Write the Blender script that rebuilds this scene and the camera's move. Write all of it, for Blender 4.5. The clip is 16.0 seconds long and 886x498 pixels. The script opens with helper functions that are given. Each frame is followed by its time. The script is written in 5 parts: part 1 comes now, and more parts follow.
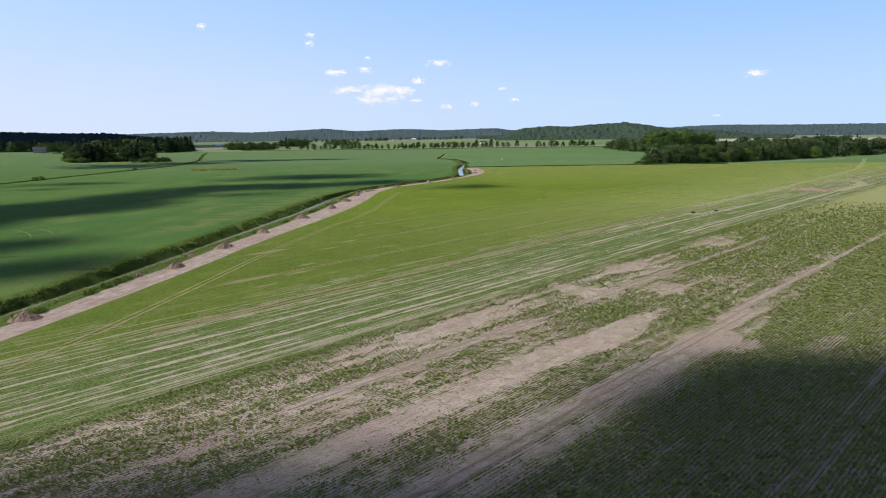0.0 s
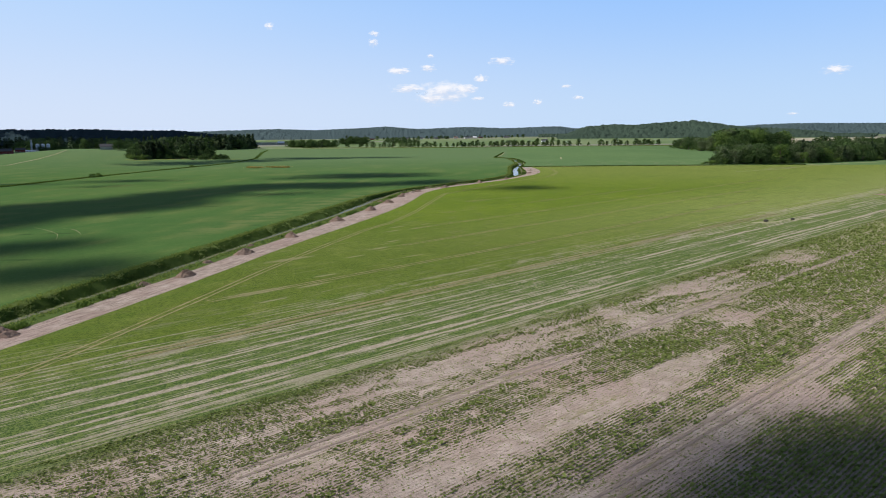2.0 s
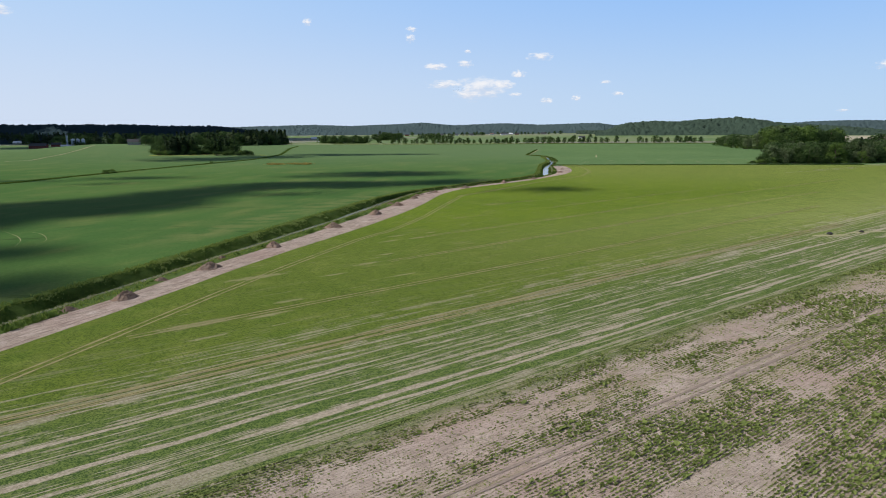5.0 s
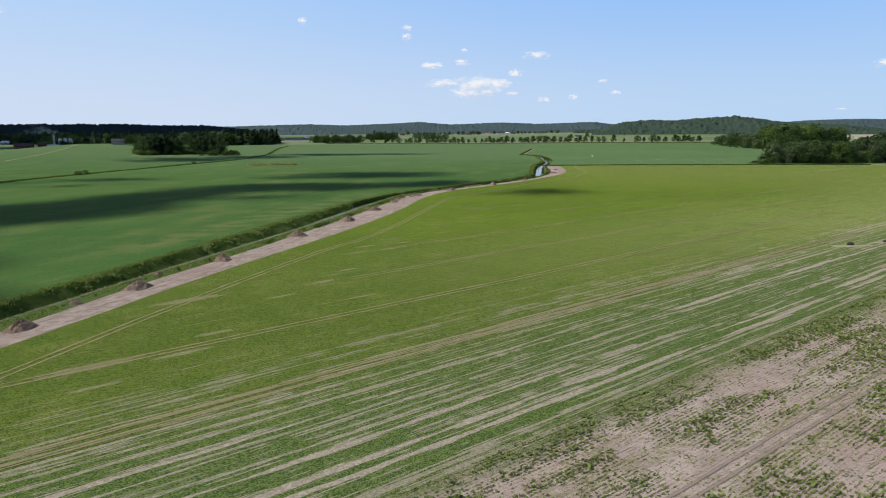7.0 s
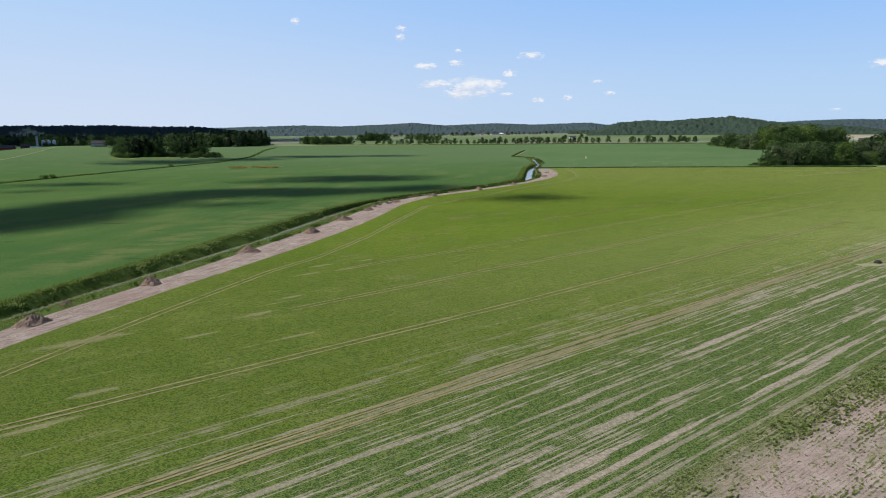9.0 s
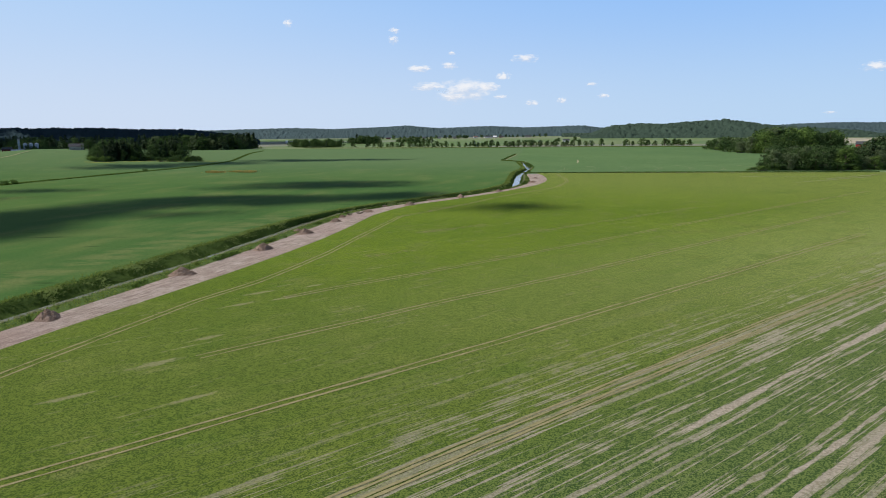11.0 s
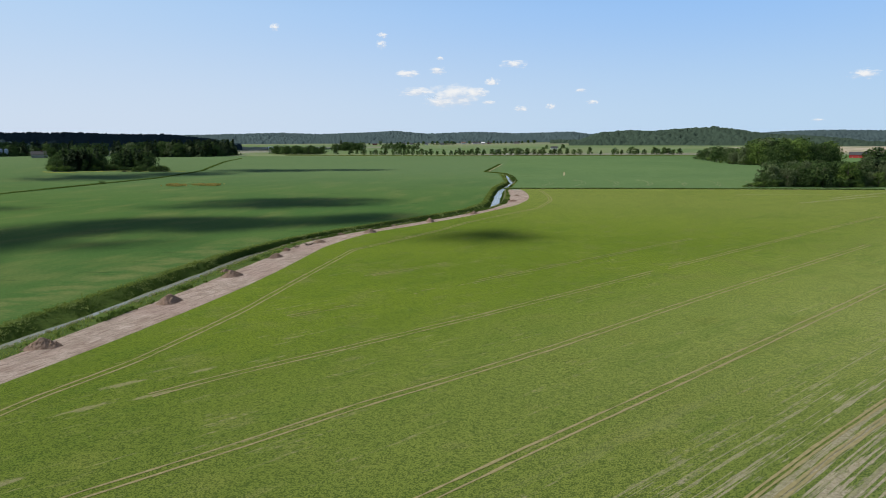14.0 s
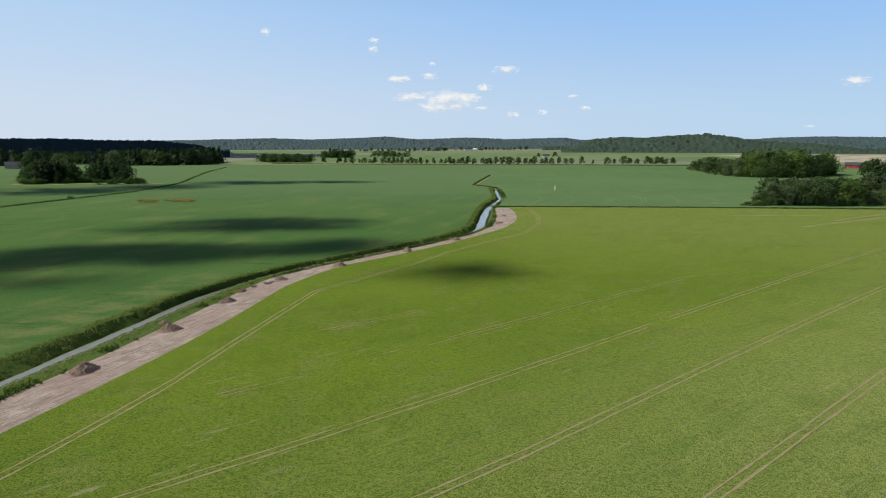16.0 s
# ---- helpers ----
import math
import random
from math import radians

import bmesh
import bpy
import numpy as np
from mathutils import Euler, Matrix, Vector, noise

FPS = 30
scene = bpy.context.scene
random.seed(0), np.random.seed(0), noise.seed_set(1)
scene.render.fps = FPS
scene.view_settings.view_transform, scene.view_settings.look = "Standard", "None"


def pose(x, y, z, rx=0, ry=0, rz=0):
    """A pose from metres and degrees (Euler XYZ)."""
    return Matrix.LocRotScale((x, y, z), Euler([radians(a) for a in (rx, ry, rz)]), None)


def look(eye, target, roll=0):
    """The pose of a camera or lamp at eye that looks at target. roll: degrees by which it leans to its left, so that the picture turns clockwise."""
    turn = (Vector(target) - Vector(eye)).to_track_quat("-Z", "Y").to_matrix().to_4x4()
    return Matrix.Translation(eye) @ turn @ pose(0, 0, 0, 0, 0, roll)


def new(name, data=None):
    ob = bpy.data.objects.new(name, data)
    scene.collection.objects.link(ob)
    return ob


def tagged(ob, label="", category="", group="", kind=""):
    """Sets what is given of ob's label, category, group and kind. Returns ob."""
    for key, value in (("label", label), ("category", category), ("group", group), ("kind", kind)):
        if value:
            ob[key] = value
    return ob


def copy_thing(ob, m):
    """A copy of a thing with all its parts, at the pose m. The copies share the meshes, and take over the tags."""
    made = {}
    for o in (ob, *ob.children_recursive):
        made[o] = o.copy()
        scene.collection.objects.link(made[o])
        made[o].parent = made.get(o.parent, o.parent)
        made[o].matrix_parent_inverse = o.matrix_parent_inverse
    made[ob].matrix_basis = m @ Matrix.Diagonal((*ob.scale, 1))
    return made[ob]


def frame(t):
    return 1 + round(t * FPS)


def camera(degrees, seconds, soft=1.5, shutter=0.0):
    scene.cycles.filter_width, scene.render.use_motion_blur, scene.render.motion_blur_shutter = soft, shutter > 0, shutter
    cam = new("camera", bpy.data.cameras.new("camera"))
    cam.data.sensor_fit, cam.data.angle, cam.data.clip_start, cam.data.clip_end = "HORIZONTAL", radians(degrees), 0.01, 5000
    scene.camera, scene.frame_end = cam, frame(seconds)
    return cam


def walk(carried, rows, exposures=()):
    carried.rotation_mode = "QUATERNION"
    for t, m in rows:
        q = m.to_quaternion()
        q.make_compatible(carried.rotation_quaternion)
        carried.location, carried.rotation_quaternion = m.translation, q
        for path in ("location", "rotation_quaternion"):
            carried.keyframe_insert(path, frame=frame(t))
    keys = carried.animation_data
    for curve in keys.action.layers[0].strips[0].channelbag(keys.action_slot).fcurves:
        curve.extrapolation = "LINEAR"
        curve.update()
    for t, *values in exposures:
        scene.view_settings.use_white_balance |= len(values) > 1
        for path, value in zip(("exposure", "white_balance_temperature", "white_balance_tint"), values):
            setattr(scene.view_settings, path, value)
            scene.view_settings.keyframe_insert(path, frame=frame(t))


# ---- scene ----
cam = camera(65.38, 16.0, soft=0.95)
PATH = [
    (0, (0.0, 0.0, 34.797), (0.077, 49.3, 26.462), -0.68),
    (0.5, (1.916, 4.879, 34.781), (0.561, 54.158, 26.429), -0.66),
    (1, (3.759, 9.963, 34.806), (0.935, 59.181, 26.463), -0.62),
    (1.5, (5.357, 14.853, 34.78), (1.933, 64.025, 26.393), -0.59),
    (2, (6.905, 19.989, 34.775), (2.583, 69.084, 26.347), -0.55),
    (2.5, (8.237, 25.011, 34.742), (2.795, 73.985, 26.258), -0.51),
    (3, (9.566, 30.416, 34.742), (3.086, 79.259, 26.233), -0.47),
    (3.5, (10.628, 35.549, 34.698), (3.62, 84.309, 26.133), -0.44),
    (4, (11.711, 41.175, 34.702), (4.713, 89.929, 26.097), -0.40),
    (6.5, (15.972, 70.026, 33.928), (9.143, 118.785, 25.212), -0.42),
    (7, (16.851, 76.534, 33.89), (10.078, 125.301, 25.179), -0.43),
    (7.5, (17.604, 82.615, 33.843), (10.884, 131.387, 25.117), -0.43),
    (8, (18.459, 89.155, 33.889), (11.819, 137.942, 25.183), -0.44),
    (8.5, (19.227, 95.357, 33.886), (12.658, 144.154, 25.188), -0.48),
    (9, (20.146, 102.278, 33.93), (13.692, 151.099, 25.276), -0.52),
    (11.5, (25.497, 133.7, 34.301), (19.517, 182.618, 25.864), -0.43),
    (12, (26.289, 140.13, 34.434), (20.445, 189.069, 26.02), -0.36),
    (12.5, (27.052, 146.492, 34.777), (21.352, 195.448, 26.363), -0.28),
    (13, (27.887, 152.937, 35.75), (22.321, 201.916, 27.378), -0.22),
    (13.5, (28.804, 159.395, 37.334), (23.353, 208.406, 29.071), -0.20),
    (14, (29.669, 165.577, 39.183), (24.329, 214.619, 31.035), -0.20),
    (14.5, (30.52, 171.777, 41.015), (25.307, 220.847, 32.96), -0.19),
    (15, (31.37, 178.028, 42.76), (26.275, 227.126, 34.799), -0.17),
    (15.5, (32.175, 184.369, 44.438), (27.194, 233.492, 36.551), -0.13),
    (16, (32.826, 190.749, 46.101), (27.99, 239.895, 38.272), -0.08),
]
walk(cam, [(t, look(eye, target, roll)) for t, eye, target, roll in PATH],
     ((0, 0.16, 6340, 14), (2, 0.1, 6340, 13.5), (4, 0.03, 6380, 12), (7, 0.0, 6280, 12), (9, 0.0, 6250, 12), (12, 0.0, 6330, 11), (16, 0.0, 6550, 9)))

# ---- light ----
SUN_AZ, SUN_EL = -94.0, 47.0
TO_SUN = Vector((math.sin(radians(SUN_AZ)) * math.cos(radians(SUN_EL)),
                 math.cos(radians(SUN_AZ)) * math.cos(radians(SUN_EL)), math.sin(radians(SUN_EL))))
world = bpy.data.worlds.new("world")
scene.world = world
world.use_nodes = True
wn = world.node_tree
sky = wn.nodes.new("ShaderNodeTexSky")
sky.sky_type, sky.sun_disc = "NISHITA", False
sky.sun_elevation, sky.sun_rotation = radians(SUN_EL), radians(SUN_AZ)
sky.altitude, sky.air_density, sky.dust_density, sky.ozone_density = 0.0, 1.0, 0.6, 2.5
# summer haze: the sky pales towards the horizon, more so on the sun's side
coord = wn.nodes.new("ShaderNodeTexCoord")
split = wn.nodes.new("ShaderNodeSeparateXYZ")
wn.links.new(coord.outputs["Generated"], split.inputs[0])


def sky_range(source, a, b, lo=0.0, hi=1.0):
    n = wn.nodes.new("ShaderNodeMapRange")
    n.interpolation_type = "SMOOTHSTEP"
    for key, v in (("From Min", a), ("From Max", b), ("To Min", lo), ("To Max", hi)):
        n.inputs[key].default_value = v
    wn.links.new(split.outputs[source], n.inputs["Value"])
    return n.outputs[0]


def sky_mix(f, a, b):
    n = wn.nodes.new("ShaderNodeMix")
    n.data_type = "RGBA"
    wn.links.new(f, n.inputs["Factor"])
    for s, v in zip([s for s in n.inputs if s.type == "RGBA"], (a, b)):
        if isinstance(v, tuple):
            s.default_value = (*v, 1)
        else:
            wn.links.new(v, s)
    return [s for s in n.outputs if s.type == "RGBA"][0]


rim = sky_mix(sky_range("X", -0.7, 0.5), (9.0, 10.5, 12.6), (7.1, 9.7, 12.6))
upper = sky_mix(sky_range("X", -0.8, 0.3), (6.6, 9.4, 13.0), (4.3, 7.7, 13.2))
haze = sky_mix(sky_range("Z", 0.0, 0.21), rim, upper)
veil = sky_mix(sky_range("Z", 0.1, 0.3, 0.0, 0.1), sky.outputs[0], (4.6, 5.0, 5.4))      # thin high vapour
air = sky_mix(sky_range("Z", 0.16, 0.34, 0.95, 0.0), veil, haze)
wn.links.new(air, wn.nodes["Background"].inputs[0])
wn.nodes["Background"].inputs[1].default_value = 0.07
sun = new("sun", bpy.data.lights.new("sun", "SUN"))
sun.data.energy, sun.data.angle, sun.data.color = 4.6, radians(0.53), (1.0, 0.95, 0.87)
sun.matrix_world = look(TO_SUN * 100, (0, 0, 0))


# ---- materials ----
class Mat:
    """A node material under construction."""

    def __init__(self, name, rough=0.9, spec=0.15):
        self.m = bpy.data.materials.new(name)
        self.m.use_nodes = True
        self.t = self.m.node_tree
        self.b = self.t.nodes["Principled BSDF"]
        self.b.inputs["Roughness"].default_value = rough
        self.b.inputs["Specular IOR Level"].default_value = spec
        self.pos = self.t.nodes.new("ShaderNodeNewGeometry").outputs["Position"]

    def node(self, kind, **inputs):
        n = self.t.nodes.new(kind)
        for k, v in inputs.items():
            self.put(n.inputs[k], v)
        return n

    def put(self, socket, v):
        if isinstance(v, bpy.types.NodeSocket):
            self.t.links.new(v, socket)
        else:
            socket.default_value = v

    def math(self, op, a, b=0.0, c=0.0, clamp=False):
        n = self.t.nodes.new("ShaderNodeMath")
        n.operation, n.use_clamp = op, clamp
        for s, v in zip(n.inputs, (a, b, c)):
            self.put(s, v)
        return n.outputs[0]

    def turned(self, degrees, stretch=(1, 1, 1)):
        """World position, turned so that x runs along the given heading, and stretched."""
        n = self.t.nodes.new("ShaderNodeMapping")
        n.vector_type = "POINT"
        r = self.t.nodes.new("ShaderNodeVectorRotate")
        r.rotation_type = "Z_AXIS"
        r.inputs["Angle"].default_value = radians(-degrees)
        self.t.links.new(self.pos, r.inputs["Vector"])
        self.t.links.new(r.outputs[0], n.inputs["Vector"])
        n.inputs["Scale"].default_value = stretch
        return n.outputs[0]

    def noise(self, scale, detail=3.0, vector=None, rough=0.55):
        n = self.t.nodes.new("ShaderNodeTexNoise")
        n.inputs["Scale"].default_value, n.inputs["Detail"].default_value = scale, detail
        n.inputs["Roughness"].default_value = rough
        self.t.links.new(vector or self.pos, n.inputs["Vector"])
        return n.outputs["Fac"]

    def step(self, v, lo, hi):
        n = self.t.nodes.new("ShaderNodeMapRange")
        n.interpolation_type = "SMOOTHSTEP"
        self.put(n.inputs["Value"], v)
        n.inputs["From Min"].default_value, n.inputs["From Max"].default_value = lo, hi
        return n.outputs["Result"]

    def mix(self, f, a, b):
        n = self.t.nodes.new("ShaderNodeMix")
        n.data_type = "RGBA"
        self.put(n.inputs["Factor"], f)
        ins = [s for s in n.inputs if s.type == "RGBA"]
        for s, v in zip(ins, (a, b)):
            self.put(s, (*v, 1.0) if isinstance(v, tuple) else v)
        return [s for s in n.outputs if s.type == "RGBA"][0]

    def axis(self, k):
        n = self.t.nodes.new("ShaderNodeSeparateXYZ")
        self.t.links.new(self.pos, n.inputs[0])
        return n.outputs[k]

    def canopy(self, weight, tint):
        """The downy sheen of a leaf canopy seen at a low angle."""
        self.b.inputs["Sheen Weight"].default_value = weight
        self.b.inputs["Sheen Roughness"].default_value = 0.45
        self.b.inputs["Sheen Tint"].default_value = tint

    def done(self, colour, bump=None, strength=0.4, distance=0.1):
        self.put(self.b.inputs["Base Color"], (*colour, 1.0) if isinstance(colour, tuple) else colour)
        if bump is not None:
            n = self.t.nodes.new("ShaderNodeBump")
            n.inputs["Strength"].default_value, n.inputs["Distance"].default_value = strength, distance
            self.put(n.inputs["Height"], bump)
            self.t.links.new(n.outputs[0], self.b.inputs["Normal"])
        return self.m


ROW = 46.3        # heading of the sown rows, degrees from +x


def soil_colour(m):
    """Dry crumbled soil with the marks of the drill."""
    drill = m.noise(1.0, 4, m.turned(ROW, (0.4, 3.2, 1)), 0.7)
    c = m.mix(m.step(m.noise(0.35, 5), 0.35, 0.65), (0.325, 0.265, 0.222), (0.435, 0.36, 0.308))
    c = m.mix(m.step(m.noise(0.05, 3), 0.4, 0.7), c, (0.37, 0.28, 0.245))
    c = m.mix(m.step(m.noise(3.2, 5, None, 0.7), 0.5, 0.72), c, (0.2, 0.158, 0.13))
    c = m.mix(m.step(m.noise(5.5, 3), 0.6, 0.75), c, (0.12, 0.13, 0.05))
    return m.mix(m.step(drill, 0.52, 0.68), c, (0.2, 0.155, 0.12))


def across(m):
    """Distance in metres to the right of the crop boundary, with the rows."""
    n = m.t.nodes.new("ShaderNodeSeparateXYZ")
    m.t.links.new(m.turned(ROW), n.inputs[0])
    # x cos + y sin along, y cos - x sin to the left
    return m.math("SUBTRACT", 85.85, n.outputs[1])


def mat_field():
    """Young cereal with a patchy, bare neighbour field to its right."""
    m = Mat("field_soil_and_crop", 0.7, 0.0)
    y = m.axis(1)
    edge = across(m)
    wob = m.math("MULTIPLY", m.math("SUBTRACT", m.noise(0.06, 4), 0.5), 9.0)
    edge_w = m.math("ADD", edge, wob)
    # crop brightens and pales with distance: low-angle light and haze put into colour
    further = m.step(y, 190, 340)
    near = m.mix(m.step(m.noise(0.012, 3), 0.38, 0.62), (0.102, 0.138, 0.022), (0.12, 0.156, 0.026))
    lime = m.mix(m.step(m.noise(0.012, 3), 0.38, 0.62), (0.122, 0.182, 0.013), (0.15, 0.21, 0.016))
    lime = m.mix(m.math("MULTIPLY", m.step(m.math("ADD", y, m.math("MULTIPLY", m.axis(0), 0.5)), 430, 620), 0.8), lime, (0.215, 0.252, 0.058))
    # brighter to the right: the sunlit leaves' hot spot put into colour
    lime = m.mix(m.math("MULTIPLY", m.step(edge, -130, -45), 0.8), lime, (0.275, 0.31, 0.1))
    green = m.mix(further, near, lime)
    green = m.mix(m.step(m.noise(0.09, 4), 0.5, 0.8), green, (0.175, 0.2, 0.045))
    blotch = m.noise(0.13, 5, m.turned(ROW, (0.45, 1.1, 1)), 0.6)
    green = m.mix(m.math("MULTIPLY", m.step(blotch, 0.52, 0.68), 0.3), green, (0.06, 0.13, 0.015))
    green = m.mix(m.math("MULTIPLY", m.step(m.noise(0.16, 5, m.turned(ROW, (0.4, 1.2, 1)), 0.65), 0.58, 0.74), 0.5), green, (0.25, 0.23, 0.1))
    clump = m.t.nodes.new("ShaderNodeTexVoronoi")
    clump.inputs["Scale"].default_value = 5.6
    m.t.links.new(m.turned(ROW, (0.8, 1.15, 0.0)), clump.inputs["Vector"])
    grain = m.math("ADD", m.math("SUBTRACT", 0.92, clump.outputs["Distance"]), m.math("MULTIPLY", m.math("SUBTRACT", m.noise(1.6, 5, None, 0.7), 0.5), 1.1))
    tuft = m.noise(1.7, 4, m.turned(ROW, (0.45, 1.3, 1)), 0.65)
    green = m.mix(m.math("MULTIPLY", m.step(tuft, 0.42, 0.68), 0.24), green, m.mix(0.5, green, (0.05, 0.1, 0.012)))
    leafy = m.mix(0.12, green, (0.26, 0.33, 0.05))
    # gaps between clumps darkened: shade among the plants put into colour
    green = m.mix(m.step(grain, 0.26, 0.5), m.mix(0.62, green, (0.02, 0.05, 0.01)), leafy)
    # thin places in the crop, drawn out along the rows
    streak = m.noise(1.0, 3, m.turned(ROW, (0.012, 0.5, 1)), 0.62)
    fine_streak = m.noise(1.0, 3, m.turned(ROW, (0.035, 2.4, 1)), 0.62)
    broken = m.noise(0.22, 4)
    band = m.math("MULTIPLY", m.step(edge, -62, -30), m.math("SUBTRACT", 1.0, m.math("MULTIPLY", m.step(edge, -8, -4), 0.2)))
    drawn = m.math("ADD", m.math("MULTIPLY", streak, 0.5), m.math("MULTIPLY", fine_streak, 0.67))
    drawn = m.math("ADD", drawn, m.math("MULTIPLY", m.math("SUBTRACT", broken, 0.5), 0.3))
    thin = m.math("MULTIPLY", m.math("MULTIPLY", m.step(drawn, 0.625, 0.67), band), 0.8)
    # the bare lanes that the drill left
    drift = m.math("MULTIPLY", m.math("SUBTRACT", m.noise(0.03, 2), 0.5), 2.2)
    lane = m.math("ADD", edge, drift)
    ragged = m.math("ADD", m.math("MULTIPLY", m.noise(1.0, 5, m.turned(ROW, (0.18, 2.2, 1)), 0.7), 2.1), -0.42)
    for centre, half, weight, length in ((-37.0, 0.4, 0.6, 0.02), (-33.9, 0.4, 0.5, 0.02), (-35.4, 0.6, 0.5, 0.02), (-29.3, 0.4, 0.6, 0.03), (-26.9, 0.45, 0.7, 0.03), (-23.4, 0.75, 1.0, 0.012), (-21.9, 0.35, 0.6, 0.03),
                                         (-19.0, 0.35, 0.5, 0.035), (-17.4, 0.4, 0.65, 0.03), (-15.2, 0.6, 0.95, 0.015), (-13.2, 0.4, 0.7, 0.03), (-11.2, 0.85, 1.0, 0.012), (-9.0, 0.5, 0.95, 0.02), (-7.4, 0.35, 0.6, 0.03), (-4.8, 0.35, 0.5, 0.04), (-41.0, 0.3, 0.55, 0.03), (-31.0, 0.3, 0.5, 0.03)):
        off = m.math("ABSOLUTE", m.math("SUBTRACT", lane, centre))
        shift = m.t.nodes.new("ShaderNodeVectorMath")
        shift.operation = "ADD"
        m.t.links.new(m.turned(ROW, (length, 0.0, 1)), shift.inputs[0])
        shift.inputs[1].default_value = (centre * 3.7, 0.5, 0.0)
        lasting = m.step(m.noise(1.0, 4, shift.outputs[0], 0.65), 0.38, 0.58)
        width = m.math("MULTIPLY", m.math("MULTIPLY", ragged, half), lasting)
        inside = m.math("MULTIPLY", m.step(m.math("SUBTRACT", m.math("MULTIPLY", width, 1.75), off), 0.0, half * 0.4), weight)
        thin = m.math("MAXIMUM", thin, inside)
    rare = m.math("MULTIPLY", m.step(m.noise(1.0, 4, m.turned(ROW, (0.06, 0.9, 1)), 0.65), 0.6, 0.7), m.math("SUBTRACT", 1.0, m.step(y, 330, 480)))
    dashes = m.step(m.noise(1.0, 4, m.turned(ROW, (0.3, 2.3, 1)), 0.68), 0.6, 0.7)
    dashes = m.math("MULTIPLY", dashes, m.math("MULTIPLY", m.step(m.noise(0.07, 3), 0.42, 0.6), m.math("SUBTRACT", 1.0, m.step(y, 300, 420))))
    rare = m.math("MAXIMUM", rare, dashes)
    rare = m.math("MULTIPLY", rare, m.math("SUBTRACT", 1.0, m.step(edge, -8, -3)))
    thin = m.math("MAXIMUM", thin, m.math("MULTIPLY", rare, m.math("MULTIPLY", m.step(m.noise(0.9, 4), 0.35, 0.65), 0.68)))
    # bare spots where the seed failed
    flat = m.t.nodes.new("ShaderNodeSeparateXYZ")
    m.t.links.new(m.turned(ROW), flat.inputs[0])
    torn = m.math("MULTIPLY", m.math("SUBTRACT", m.noise(0.9, 5, m.turned(ROW, (0.5, 1.2, 1)), 0.7), 0.5), 2.6)
    for px, py, long, wide in ((-38.5, 129.5, 2.6, 1.9), (-36, 180, 4.0, 0.9), (-31, 262, 4.0, 0.8), (-27.6, 231, 3.0, 0.8), (-29.3, 218.4, 4.0, 1.1), (-24.2, 258, 3.0, 0.7), (-21.2, 269.5, 2.5, 0.7), (-46, 163, 8.0, 1.8),
                               (-36, 170, 5.0, 0.9), (-51, 201, 9.0, 1.8), (-34, 205, 3.5, 0.7), (-31, 252.5, 4.0, 0.8), (-47, 121, 6.0, 1.6), (-40.5, 156, 4.0, 0.7), (-17.7, 206, 5.0, 0.6), (4.6, 217, 4.0, 0.5), (-47, 113, 7.0, 0.9)):
        along0, left0 = px * math.cos(radians(ROW)) + py * math.sin(radians(ROW)), -px * math.sin(radians(ROW)) + py * math.cos(radians(ROW))
        u = m.math("DIVIDE", m.math("SUBTRACT", flat.outputs[0], along0), long)
        v = m.math("DIVIDE", m.math("SUBTRACT", flat.outputs[1], left0), wide)
        d = m.math("SQRT", m.math("ADD", m.math("MULTIPLY", u, u), m.math("MULTIPLY", v, v)))
        spot = m.math("SUBTRACT", 1.0, m.step(m.math("ADD", d, torn), 0.5, 1.1))
        thin = m.math("MAXIMUM", thin, m.math("MULTIPLY", spot, 0.6))
    pale = m.mix(m.step(m.noise(2.6, 5, None, 0.7), 0.35, 0.65), (0.25, 0.21, 0.155), (0.43, 0.365, 0.3))
    bluish = m.mix(m.math("MULTIPLY", m.step(edge, -46, -18), 0.7), green, m.mix(m.step(grain, 0.24, 0.52), (0.032, 0.068, 0.022), (0.12, 0.162, 0.052)))
    olive = m.math("MULTIPLY", m.step(edge, -7, -2), m.step(m.noise(1.0, 4, m.turned(ROW, (0.05, 0.6, 1)), 0.6), 0.35, 0.6))
    bluish = m.mix(m.math("MULTIPLY", olive, 0.7), bluish, m.mix(m.step(grain, 0.24, 0.52), (0.07, 0.075, 0.03), (0.2, 0.2, 0.09)))
    pale = m.mix(m.math("SUBTRACT", 1.0, m.step(edge, -60, -38)), pale, m.mix(0.5, pale, (0.22, 0.21, 0.06)))
    crop = m.mix(m.math("MULTIPLY", thin, 0.93), bluish, pale)
    # weedy far end of the neighbour field
    weeds = m.mix(m.step(m.noise(0.2, 4), 0.4, 0.6), (0.16, 0.175, 0.06), (0.25, 0.245, 0.12))
    weeds = m.mix(m.math("MULTIPLY", m.step(m.noise(1.5, 5, m.turned(ROW, (0.6, 1.4, 1)), 0.7), 0.5, 0.66), 0.7), weeds, (0.075, 0.095, 0.025))
    weeds = m.mix(m.math("MULTIPLY", m.step(m.noise(0.8, 5, m.turned(ROW, (0.3, 1.5, 1)), 0.7), 0.56, 0.7), 0.6), weeds, (0.38, 0.31, 0.24))
    soil = soil_colour(m)
    comb = m.math("COSINE", m.math("MULTIPLY", m.math("ADD", edge, 3.3), 2 * math.pi / 0.5))
    # soil darker along the sown lines: furrows, plus plant shade put into colour
    furrow_shade = m.math("MULTIPLY", m.step(comb, 0.3, 0.95), m.step(m.noise(0.5, 3), 0.4, 0.6))
    soil = m.mix(m.math("MULTIPLY", furrow_shade, 0.25), soil, (0.17, 0.135, 0.11))
    # low yellowish weeds between the rows, in long strips
    moss = m.step(m.noise(1.0, 4, m.turned(ROW, (0.03, 0.28, 1)), 0.6), 0.5, 0.62)
